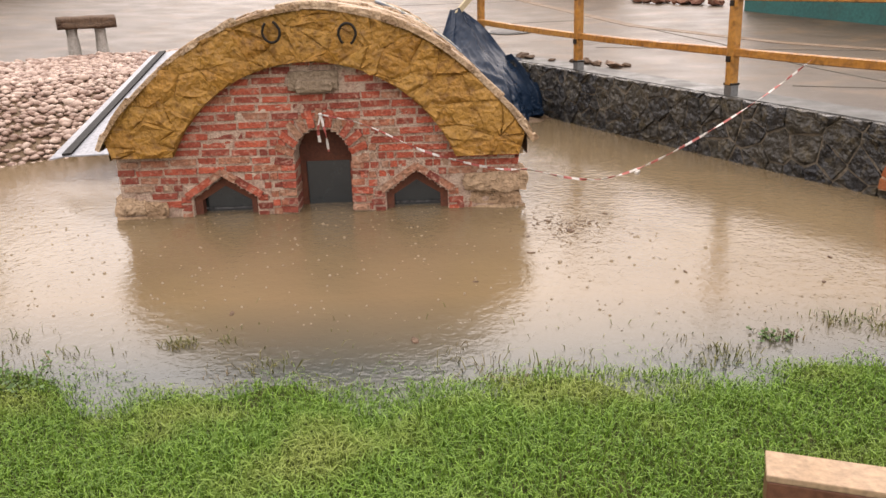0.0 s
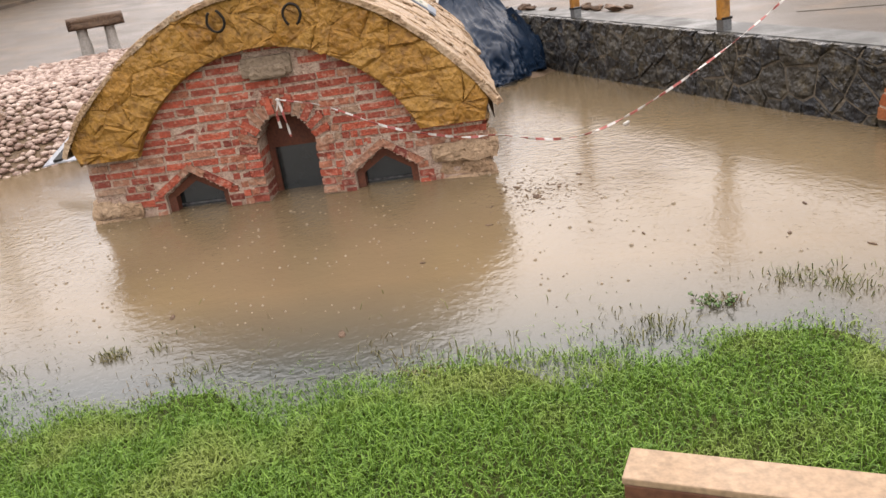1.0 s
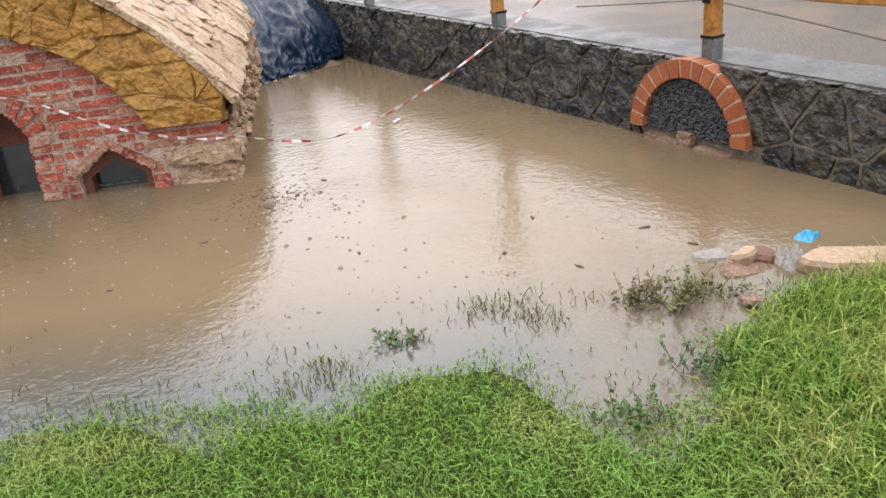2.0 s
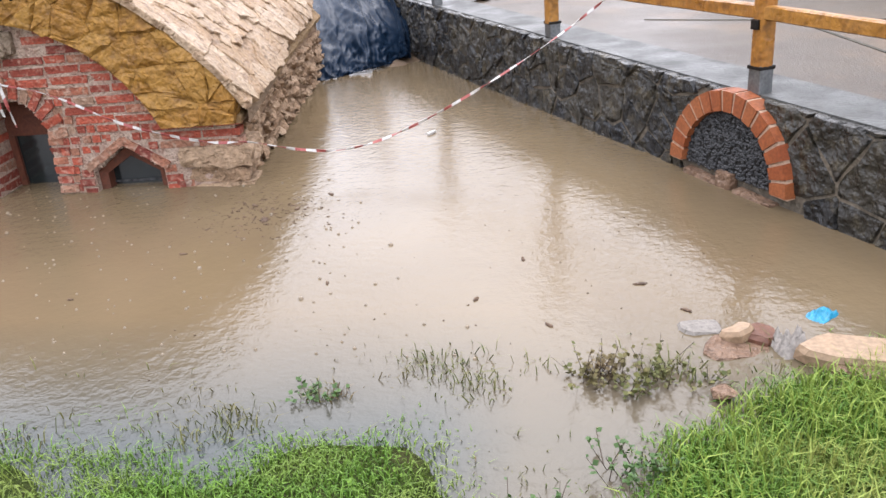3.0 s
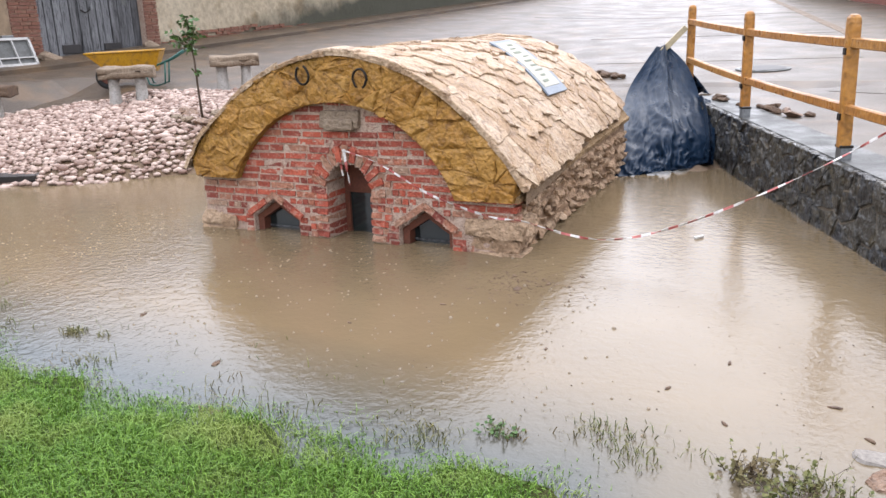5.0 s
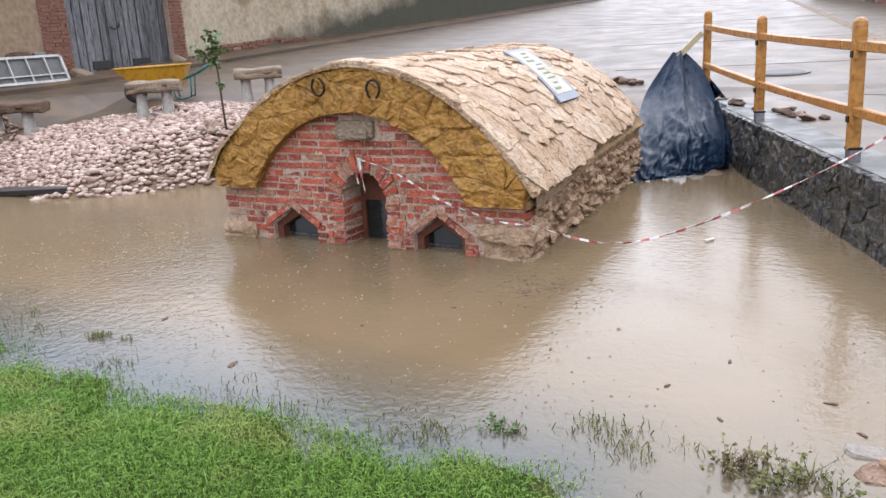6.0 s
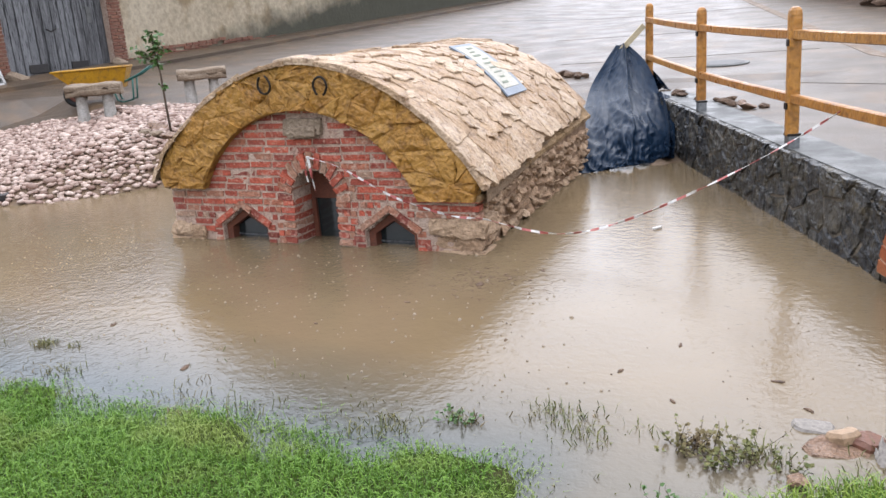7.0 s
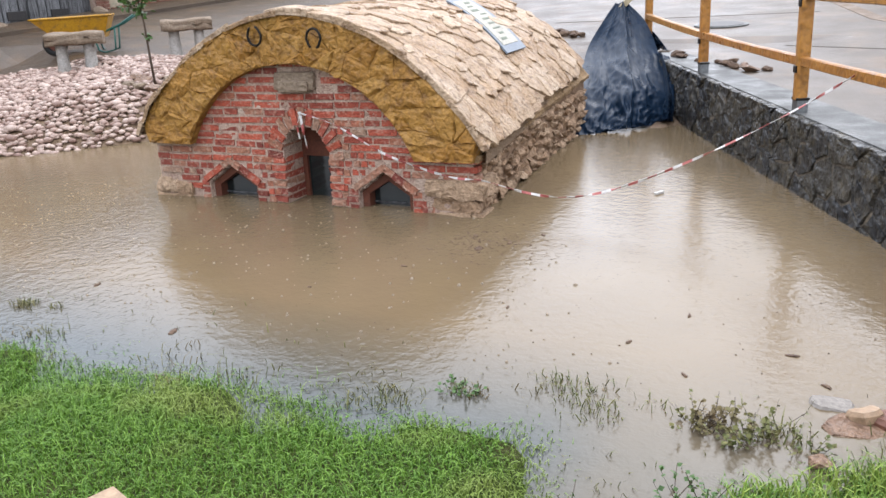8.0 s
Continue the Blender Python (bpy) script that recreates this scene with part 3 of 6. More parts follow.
# door arch: voussoirs fanned round the head, quoins below
mid = (DOOR[0] + DOOR[1]) / 2
for k in range(13):
    a = math.pi * (0.03 + 0.94 * k / 12)
    cu, cw = math.cos(a), math.sin(a)
    brick(mid + cu * 0.285, DOOR[2] + 0.005 + cw * 0.345, 0.135, 0.058, rng.random() < 0.6, turn=-math.degrees(math.atan2(cw * 0.3, cu * 0.25)), proud=0.008, deep=0.3)
for k in range(7):
    for side in (-1, 1):
        brick(mid + side * (0.268 if k % 2 else 0.255), -0.03 + k * COURSE, 0.13 if k % 2 else 0.10, 0.05, rng.random() < 0.5, proud=0.004, deep=0.3)
# pointed hoods and jambs round the little windows
for a, b in (WIN_A, WIN_B):
    c, h = (a + b) / 2, (b - a) / 2
    for side in (-1, 1):
        for k in range(5):
            if k > 2:
                continue
            t = (k + 0.5) / 3
            brick(c + side * (h + 0.035) * (1 - t), 0.158 + 0.175 * t, 0.118, 0.055, rng.random() < 0.6, turn=side * 34, proud=0.014, deep=0.12)
        for k in range(4):
            brick(c + side * (h + (0.045 if k % 2 else 0.06)), -0.06 + k * COURSE, 0.075 if k % 2 else 0.105, 0.05, rng.random() < 0.3, proud=0.002, deep=0.25)
    # terracotta frame with a dark pane
    bm = bmesh.new()
    outer = [(c - h, -0.3), (c + h, -0.3), (c + h, 0.125), (c, 0.285), (c - h, 0.125)]
    inner = [(c - h + 0.055, -0.3), (c + h - 0.055, -0.3), (c + h - 0.055, 0.105), (c, 0.215), (c - h + 0.055, 0.105)]
    f0 = [bm.verts.new((p[0], 0.05, p[1])) for p in outer]
    g0 = [bm.verts.new((p[0], 0.06, p[1])) for p in inner]
    g1 = [bm.verts.new((p[0], 0.17, p[1])) for p in inner]
    f1 = [bm.verts.new((p[0], 0.17, p[1])) for p in outer]
    for i in range(5):
        j = (i + 1) % 5
        bm.faces.new((f0[i], f0[j], g0[j], g0[i]))
        bm.faces.new((g0[i], g0[j], g1[j], g1[i]))
        bm.faces.new((f1[j], f1[i], g1[i], g1[j]))
        bm.faces.new((f0[j], f0[i], f1[i], f1[j]))
    bmesh.ops.recalc_face_normals(bm, faces=bm.faces[:])
    win = part("window", bm, M["terracotta"], hut, "pointed terracotta window frame")
    bm = bmesh.new()
    prism(bm, [(p[0], p[1]) for p in inner], 0.158, 0.146)
    part("pane", bm, M["dark_glass"], win)
    bm = bmesh.new()
    box(bm, c - h + 0.05, 0.135, 0.018, c + h - 0.05, 0.15, 0.03)
    part("glazing_bar", bm, M["grey_wood"], win)

# door: brown lunette and frame with a dark leaf below
bm = bmesh.new()
pts = [(mid - 0.2, 0.34)] + [(mid + 0.215 * math.cos(a), DOOR[2] + 0.265 * math.sin(a)) for a in np.linspace(math.pi, 0, 13)] + [(mid + 0.2, 0.34)]
prism(bm, pts, 0.30, 0.255)
door = part("door", bm, M["terracotta"], hut, "brown door head over a dark submerged door leaf")
for x0, x1 in ((mid - 0.214, mid - 0.16), (mid + 0.175, mid + 0.214)):
    bm = bmesh.new()
    box(bm, x0, 0.25, -0.5, x1, 0.30, 0.345)
    part("jamb", bm, M["terracotta"], door)
bm = bmesh.new()
box(bm, mid - 0.16, 0.275, -0.5, mid + 0.175, 0.30, 0.34)
part("door_leaf", bm, M["dark_glass"], door, "dark wet door leaf")

# carved stone over the door
bm = bmesh.new()
box(bm, -0.30, -0.05, 0.905, 0.06, 0.08, 1.045, jitter=0.006)
bevelled(bm, 0.02, 2)
for v in bm.verts:
    if v.co.y < 0 and v.co.z > 0.95 and abs(v.co.x + 0.12) < 0.18:
        v.co.y += 0.012
stone = part("date_stone", bm, M["grey_stone"], hut, "weathered grey carved stone")
bm = bmesh.new()
box(bm, -0.24, -0.085, 0.90, 0.02, 0.0, 0.985, jitter=0.012)
bevelled(bm, 0.026, 2)
part("carving", bm, M["grey_stone"], stone)

# large corner stones
for u0, u1, w0, w1, dv in ((0.93, 1.42, 0.125, 0.27, -0.05), (0.93, 1.37, 0.02, 0.125, -0.02), (1.0, 1.40, -0.12, 0.02, -0.03), (0.90, 1.2, -0.1, 0.02, -0.01), (-1.66, -1.42, 0.03, 0.16, -0.02), (-1.42, -1.27, 0.01, 0.12, -0.02), (-1.64, -1.28, -0.12, 0.02, -0.03)):
    bm = bmesh.new()
    bmesh.ops.create_cube(bm, size=1)
    bmesh.ops.subdivide_edges(bm, edges=bm.edges[:], cuts=7, use_grid_fill=True)
    for v in bm.verts:
        k = 1 - 0.10 * max(0.0, v.co.length - 0.62) / 0.25
        p = Vector(((u0 + u1) / 2 + v.co.x * k * (u1 - u0), (dv + 0.25) / 2 + v.co.y * k * (0.25 - dv), (w0 + w1) / 2 + v.co.z * k * (w1 - w0)))
        nz = noise.noise(p * 7) + 0.5 * noise.noise(p * 18)
        v.co = p + Vector((v.co.x, v.co.y * 1.2, v.co.z * 0.7)) * 0.055 * nz
    part("corner_stone", bm, M["rubble"], hut, "rough sandy corner stone")

# ochre arch: a curved slab with stamped stones on its face
def roof_swell(b):
    """How far the hand-built vault departs from a true circle at an angle."""
    return float(np.interp(b, [0.45, 0.75, 1.0, 1.57, 2.1, 2.4, 2.62], [-0.005, -0.05, -0.038, 0.0, -0.02, -0.005, 0.03]))


def arch_point(t, q):
    """t 0..1 from left foot to right foot, q 0..1 from inner to outer edge, in the front plane; the feet end level."""
    a0, a1 = math.pi - 0.436, 0.381
    a = a0 + (a1 - a0) * t
    iu, iw = ARCH_C[0] + (ARCH_R - 0.01) * math.cos(a), ARCH_C[1] + (ARCH_R - 0.01) * math.sin(a)
    foot = 0.06
    if t < foot:
        ou, ow = -1.60 - 0.055 * t / foot, 0.467 + 0.17 * t / foot
    elif t > 1 - foot:
        k = (1 - t) / foot
        ou, ow = 1.345 + 0.05 * k, 0.41 + 0.16 * k
    else:
        b0, b1 = math.pi - 0.52, 0.50
        b = b0 + (b1 - b0) * (t - foot) / (1 - 2 * foot)
        r = EAVE_R - 0.005 + roof_swell(b)
        ou, ow = EAVE_C[0] + r * math.cos(b), EAVE_C[1] + r * math.sin(b)
    return iu + (ou - iu) * q, iw + (ow - iw) * q


bm = bmesh.new()
N = 48
rows_f, rows_b = [], []
for i in range(N + 1):
    rows_f.append([bm.verts.new((arch_point(i / N, q)[0], -0.073, arch_point(i / N, q)[1])) for q in (0, 0.5, 1)])
    rows_b.append([bm.verts.new((arch_point(i / N, q)[0], 0.03, arch_point(i / N, q)[1])) for q in (0, 0.5, 1)])
for i in range(N):
    for q in (0, 1):
        bm.faces.new((rows_f[i][q], rows_f[i + 1][q], rows_f[i + 1][q + 1], rows_f[i][q + 1]))
    bm.faces.new((rows_f[i][0], rows_b[i][0], rows_b[i + 1][0], rows_f[i + 1][0]))
    bm.faces.new((rows_f[i][2], rows_f[i + 1][2], rows_b[i + 1][2], rows_b[i][2]))
for i in (0, N):
    for q in (0, 1):
        bm.faces.new((rows_f[i][q], rows_f[i][q + 1], rows_b[i][q + 1], rows_b[i][q]))
# the feet run down to a level lower edge
bmesh.ops.recalc_face_normals(bm, faces=bm.faces[:])
arch = part("arch_band", bm, M["ochre_joint"], hut, "ochre stone-effect arch band over the front")
ARCH_LEN, ARCH_WID = 3.9, 0.42
for poly in cells(0.004, 0.003, ARCH_LEN - 0.004, ARCH_WID - 0.003, 16, 2, 0.7, 0.001, 11):
    dense = []
    for i, a in enumerate(poly):
        b = poly[(i + 1) % len(poly)]
        n = max(1, int(math.hypot(b[0] - a[0], b[1] - a[1]) / 0.09))
        dense += [(a[0] + (b[0] - a[0]) * k / n, a[1] + (b[1] - a[1]) * k / n) for k in range(n)]
    edge_ = [arch_point(p[0] / ARCH_LEN, p[1] / ARCH_WID) for p in dense]
    cu_, cw_ = sum(p[0] for p in edge_) / len(edge_), sum(p[1] for p in edge_) / len(edge_)
    slope = Vector((rng.uniform(-0.14, 0.14), rng.uniform(-0.14, 0.14)))
    bm = bmesh.new()
    n = len(edge_)
    back_ = [bm.verts.new((u, -0.05, w)) for u, w in edge_]
    lip, crown = [], []
    for u, w in edge_:
        lip.append(bm.verts.new((u, -0.081 - rng.uniform(0, 0.004), w)))
        k = rng.uniform(0.45, 0.93)
        pu, pw = cu_ + (u - cu_) * k, cw_ + (w - cw_) * k
        crown.append(bm.verts.new((pu, -0.084 - rng.uniform(0, 0.016) + (pu - cu_) * slope.x + (pw - cw_) * slope.y, pw)))
    apex = bm.verts.new((cu_ + rng.uniform(-0.04, 0.04), -0.092 - rng.uniform(-0.006, 0.008), cw_ + rng.uniform(-0.03, 0.03)))
    for i in range(n):
        j = (i + 1) % n
        bm.faces.new((back_[i], back_[j], lip[j], lip[i]))
        bm.faces.new((lip[i], lip[j], crown[j], crown[i]))
        bm.faces.new((crown[i], crown[j], apex))
    bmesh.ops.recalc_face_normals(bm, faces=bm.faces[:])
    part("arch_stone", bm, M["ochre"], arch)

# horseshoes on the arch
def horseshoe(u, w, turn):
    pts = [(0.060 * math.cos(a) * (1.0 if math.sin(a) > -0.3 else 0.92), 0, 0.072 * math.sin(a)) for a in np.linspace(radians(-62), radians(242), 22)]
    ob = new("horseshoe")
    ob.matrix_basis = HUT @ pose(u, -0.125, w, 0, turn, 0)
    tagged(ob, "rusty dark iron horseshoe fixed to the ochre arch", "horseshoe", "horseshoes on the arch")
    tube("shoe", pts, 0.0095, M["dark_metal"], ob, sides=6)


horseshoe(-0.365, 1.325, 172)
horseshoe(0.155, 1.295, 4)

# vault: the roof's body under the flagstones, and the back wall
def vault(b, v, r):
    r += roof_swell(b)
    return Vector((EAVE_C[0] + r * math.cos(b) + SKEW * v, v, EAVE_C[1] + r * math.sin(b)))


def eave_angle(v, side):
    lift = 0.14 * v / HUT_D
    if side > 0:
        return 0.45 + lift * 0.9
    return math.pi - 0.47 - lift * 0.3


bm = bmesh.new()
grid = []
for i in range(17):
    v = 0.02 + (HUT_D - 0.02) * i / 16
    a, b = eave_angle(v, 1) + 0.02, eave_angle(v, -1) - 0.02
    grid.append([bm.verts.new(vault(a + (b - a) * k / 24, v, EAVE_R - 0.01)) for k in range(25)])
for r0, r1 in zip(grid, grid[1:]):
    for k in range(24):
        bm.faces.new((r0[k], r0[k + 1], r1[k + 1], r1[k]))
low = [[bm.verts.new(x.co + Vector((0, 0, -0.14))) for x in (r[0], r[-1])] for r in grid]
for i in range(16):
    bm.faces.new((grid[i][0], grid[i + 1][0], low[i + 1][0], low[i][0]))
    bm.faces.new((grid[i + 1][-1], grid[i][-1], low[i][1], low[i + 1][1]))
bm.faces.new(grid[-1][::-1] + [low[-1][0], low[-1][1]])
roof = part("roof", bm, M["flag_bed"], hut, "vaulted roof laid with buff sandstone flags", smooth=True)

# side and back walls
def side_wall(name, u, out):
    bm = bmesh.new()
    for v in box(bm, min(u, u - out * 0.25), 0.05, -0.6, max(u, u - out * 0.25), HUT_D - 0.05, 0.44):
        v.co.x += SKEW * v.co.y
        if v.co.z > 0:
            v.co.z += 0.15 * v.co.y / HUT_D
    return part(name, bm, M["earth_mortar"], hut, "side wall of rough sandy rubble")


right = side_wall("side_wall", HUT_R - 0.03, 1)
side_wall("side_wall", HUT_L + 0.05, -1)
bm = bmesh.new()
box(bm, HUT_L + 0.1 + SKEW * HUT_D, HUT_D - 0.2, -0.6, HUT_R - 0.06 + SKEW * HUT_D, HUT_D - 0.04, 0.75)
part("back_wall", bm, M["earth_mortar"], hut)

stone_set = [stone_mesh(40 + k, 0.75) for k in range(9)]
rubble_set = []
for me in stone_set:
    me2 = me.copy()
    me2.materials.append(M["rubble"])
    rubble_set.append(me2)
for row in range(-1, 7):
    v = 0.02 + rng.uniform(0, 0.1)
    while v < HUT_D - 0.1:
        ln = rng.uniform(0.08, 0.21)
        w = -0.02 + row * 0.073 + rng.uniform(-0.022, 0.022)
        if w < 0.40 + 0.15 * v / HUT_D:
            ob = new("rubble_stone", rng.choice(rubble_set))
            ob.parent = right
            ob.matrix_basis = Matrix.Translation((HUT_R - 0.035 + SKEW * v + rng.uniform(-0.02, 0.02), v + ln / 2, w)) @ Euler((rng.uniform(-0.9, 0.9), rng.uniform(-0.4, 0.4), rng.uniform(-0.4, 0.4) + 1.57)).to_matrix().to_4x4() @ Matrix.Diagonal((ln, rng.uniform(0.07, 0.13), rng.uniform(0.07, 0.13), 1))
        v += ln * 0.95
# moulded mortar course under the eave: a ledge with a sloping face up to the flags
bm = bmesh.new()
prev = None
for i in range(37):
    v = -0.03 + (HUT_D + 0.03) * i / 36
    z = 0.405 + 0.148 * max(0, v) / HUT_D
    u = HUT_R - 0.005 + SKEW * v
    j = [rng.uniform(-0.006, 0.006) for _ in range(5)]
    top = vault(eave_angle(v, 1) + 0.03, v, EAVE_R - 0.012)
    ring = [bm.verts.new((u - 0.08, v, z)), bm.verts.new((u + 0.018 + j[0], v, z + j[1])), bm.verts.new((u + 0.026 + j[2], v, z + 0.035 + j[1])), bm.verts.new((u + 0.002 + j[3], v, z + 0.05)), bm.verts.new((top.x - 0.012 + j[4], v, top.z)), bm.verts.new((top.x - 0.1, v, top.z))]
    if prev:
        for k in range(6):
            bm.faces.new((prev[k], prev[(k + 1) % 6], ring[(k + 1) % 6], ring[k]))
    else:
        bm.faces.new(ring[::-1])
    prev = ring
bm.faces.new(prev)
bmesh.ops.recalc_face_normals(bm, faces=bm.faces[:])
part("eave_course", bm, M["eave"], hut, "moulded sandy-ochre eave course")

# roof flags: thin irregular slabs fitted like crazy paving, each tilted a little, the lower edge proud
ROOF_S = 3.84


def roof_at(s, v, lift):
    lo, hi = eave_angle(v, 1), eave_angle(v, -1)
    return vault(lo + (hi - lo) * s / ROOF_S, v, EAVE_R + lift)


def flagstone(poly, thick, low, name="flagstone"):
    """A slab over an outline of (s, v) on the roof; its edges are broken and uneven."""
    outline = []
    for i, a in enumerate(poly):
        b = poly[(i + 1) % len(poly)]
        ln = math.hypot(b[0] - a[0], b[1] - a[1])
        n = max(1, int(ln / 0.075))
        for k in range(n):
            q = k / n
            jit = 0.016 if k else 0.004
            outline.append((a[0] + (b[0] - a[0]) * q + rng.uniform(-jit, jit), a[1] + (b[1] - a[1]) * q + rng.uniform(-jit, jit)))
    cs, cv = sum(p[0] for p in outline) / len(outline), sum(p[1] for p in outline) / len(outline)
    ts, tv = -rng.uniform(0.0, 0.08), rng.uniform(-0.05, 0.03)
    top, bevel, bot = [], [], []
    for s_, v_ in outline:
        h = low + thick + max(-0.012, min(0.02, (s_ - cs) * ts + (v_ - cv) * tv)) + rng.uniform(-0.002, 0.002)
        top.append(roof_at(cs + (s_ - cs) * 0.955, cv + (v_ - cv) * 0.955, h))
        bevel.append(roof_at(s_, v_, h - 0.007))
        bot.append(roof_at(s_, v_, low - 0.022))
    n = len(outline)
    hub = roof_at(cs + rng.uniform(-0.02, 0.02), cv + rng.uniform(-0.02, 0.02), low + thick + rng.uniform(0.0, 0.006))
    faces = [((i + 1) % n, i, 3 * n) for i in range(n)]
    faces += [(n + (i + 1) % n, n + i, i, (i + 1) % n) for i in range(n)] + [(2 * n + (i + 1) % n, 2 * n + i, n + i, n + (i + 1) % n) for i in range(n)]
    bm = bmesh.new()
    vs = [bm.verts.new(p) for p in top + bevel + bot + [hub]]
    for f in faces:
        bm.faces.new([vs[i] for i in f])
    bmesh.ops.recalc_face_normals(bm, faces=bm.faces[:])
    part(name, bm, M["flag"], roof)


def ragged(p):
    """Lets the outermost edges wander."""
    s_, v_ = p
    if s_ < 0.02:
        s_ += 0.07 * noise.noise(Vector((v_ * 4.5, 1.7, 0))) + 0.05 * noise.noise(Vector((v_ * 13, 4, 0)))
    if v_ < -0.08:
        v_ = -0.105 + 0.05 * noise.noise(Vector((s_ * 4, 2.2, 0))) + 0.035 * noise.noise(Vector((s_ * 12, 7, 0)))
    return s_, v_


for poly in cells(0.0, -0.10, ROOF_S, HUT_D + 0.03, 17, 14, 0.66, -0.004, 23):
    rim = min(p[1] for p in poly) < -0.08 or min(p[0] for p in poly) < 0.02
    cs, cv = sum(p[0] for p in poly) / len(poly), sum(p[1] for p in poly) / len(poly)
    k = rng.uniform(1.0, 1.22)
    far_side = 0.45 if cs > 2.1 else 1.0
    flagstone([ragged((cs + (p[0] - cs) * (k if p[0] > 0.02 else 1), cv + (p[1] - cv) * k)) for p in poly], (rng.uniform(0.016, 0.034) if rim else rng.uniform(0.010, 0.022)) * far_side, rng.uniform(0.0, 0.018) * far_side)
# thin loose flakes bedded over the joints
for k in range(95):
    s_, v_ = rng.uniform(0.12, 2.6), rng.uniform(0.05, HUT_D - 0.1)
    n, r, turn = rng.randint(4, 6), rng.uniform(0.045, 0.13), rng.uniform(0, 6.28)
    flagstone([(s_ + r * 0.75 * math.cos(i * math.tau / n) * rng.uniform(0.7, 1.2), v_ + r * 1.3 * math.sin(i * math.tau / n + turn * 0.1) * rng.uniform(0.7, 1.2)) for i in range(n)], rng.uniform(0.006, 0.013), 0.026, "flake")


# ---- retaining wall of dark slate along the street ----
WALL = Matrix.Translation(WALL_A) @ Matrix((WALL_D, -WALL_N, Vector((0, 0, 1)))).transposed().to_4x4()
S0, S1 = -1.3, 10.0
bm = bmesh.new()
for v in box(bm, S0, 0.012, -0.6, S1, 0.40, 0.0):
    if v.co.z > -0.1:
        v.co.z = wall_top(v.co.x) - 0.025
retaining = tagged(part("wall_retaining", bm, M["slate_joint"]), "low wet retaining wall faced with dark slate crazy paving", "retaining wall", kind="structure")
retaining.matrix_basis = WALL
bm = bmesh.new()
box(bm, S0, 0.052, -0.03, S1, 0.43, 0.0)
for v in bm.verts:
    v.co.z += wall_top(v.co.x) + 0.006
kerb = tagged(part("kerb", bm, M["kerb"]), "wet pale concrete coping along the slate wall", "kerb", kind="structure")
kerb.matrix_basis = WALL

NICHE = (5.2, 0.035)


def wall_stone(poly):
    poly = clip(poly, 0, wall_top(0), 0.017, 1.0)
    if len(poly) < 3:
        return
    cx, cz = sum(p[0] for p in poly) / len(poly), sum(p[1] for p in poly) / len(poly)
    if math.hypot(cx - NICHE[0], cz - NICHE[1]) < 0.46:
        return
    bm = bmesh.new()
    dense = []
    for i, a in enumerate(poly):
        b = poly[(i + 1) % len(poly)]
        n = max(1, int(math.hypot(b[0] - a[0], b[1] - a[1]) / 0.07))
        dense += [(a[0] + (b[0] - a[0]) * k / n + (rng.uniform(-0.007, 0.007) if k else 0), a[1] + (b[1] - a[1]) * k / n + (rng.uniform(-0.007, 0.007) if k else 0)) for k in range(n)]
    prism(bm, dense, 0.06, 0.004 - rng.uniform(0.0, 0.016), 0.012)
    for v in bm.verts:
        if v.co.y < 0.007:
            v.co.y += rng.uniform(-0.005, 0.005) + 0.014 * noise.noise(v.co * 9)
    part("slate_stone", bm, M["slate"], retaining)


for poly in cells(S0, -0.30, 8.6, 0.66, 44, 4, 0.68, 0.004, 5):
    wall_stone(poly)

# blind brick arch in the wall, filled with black gravel
for k in range(15):
    a0, a1 = math.pi * k / 15 + 0.018, math.pi * (k + 1) / 15 - 0.018
    bm = bmesh.new()
    pts = [(NICHE[0] + r * math.cos(a), NICHE[1] + 0.03 + r * math.sin(a)) for r, a in ((0.36, a0), (0.478, a0), (0.478, a1), (0.36, a1))]
    prism(bm, pts, 0.05, -0.048 - rng.uniform(0, 0.006), 0.004)
    part("arch_brick", bm, M["orange_brick"], retaining)
bm = bmesh.new()
pts = [(NICHE[0] + r * math.cos(a), NICHE[1] + 0.03 + r * math.sin(a)) for r, a in [(0.474, math.pi * k / 24) for k in range(25)] + [(0.364, math.pi * k / 24) for k in range(24, -1, -1)]]
fr, bk = [bm.verts.new((p[0], -0.041, p[1])) for p in pts], [bm.verts.new((p[0], 0.05, p[1])) for p in pts]
for i in range(24):
    bm.faces.new((fr[i], fr[i + 1], fr[48 - i], fr[49 - i]))
    bm.faces.new((fr[i], bk[i], bk[i + 1], fr[i + 1]))
part("arch_mortar", bm, M["pale_mortar"], retaining)
verts, faces = [], []
r2 = random.Random(3)
for _ in range(1500):
    a, q = r2.uniform(0, math.pi), 0.362 * math.sqrt(r2.random())
    px, pz, d = NICHE[0] + q * math.cos(a), NICHE[1] + 0.03 + q * math.sin(a), r2.uniform(0.006, 0.013)
    k = len(verts)
    for ox, oy, oz in ((1, 0, 0), (-1, 0, 0), (0, 0, 1), (0, 0, -1), (0, -0.8, 0)):
        verts.append((px + ox * d * r2.uniform(0.7, 1.3), -0.012 + oy * d, pz + oz * d * r2.uniform(0.7, 1.3)))
    faces += [(k, k + 2, k + 4), (k + 2, k + 1, k + 4), (k + 1, k + 3, k + 4), (k + 3, k, k + 4)]
tagged(mesh_part("gravel_infill", mesh_from(verts, faces), M["black_gravel"], retaining, "glossy black gravel infill"), kind="stuff")
bm = bmesh.new()
prism(bm, [(NICHE[0] + 0.366 * math.cos(math.pi * k / 20), NICHE[1] + 0.03 + 0.366 * math.sin(math.pi * k / 20)) for k in range(21)], 0.02, -0.008)
part("infill_bed", bm, M["rubber"], retaining)
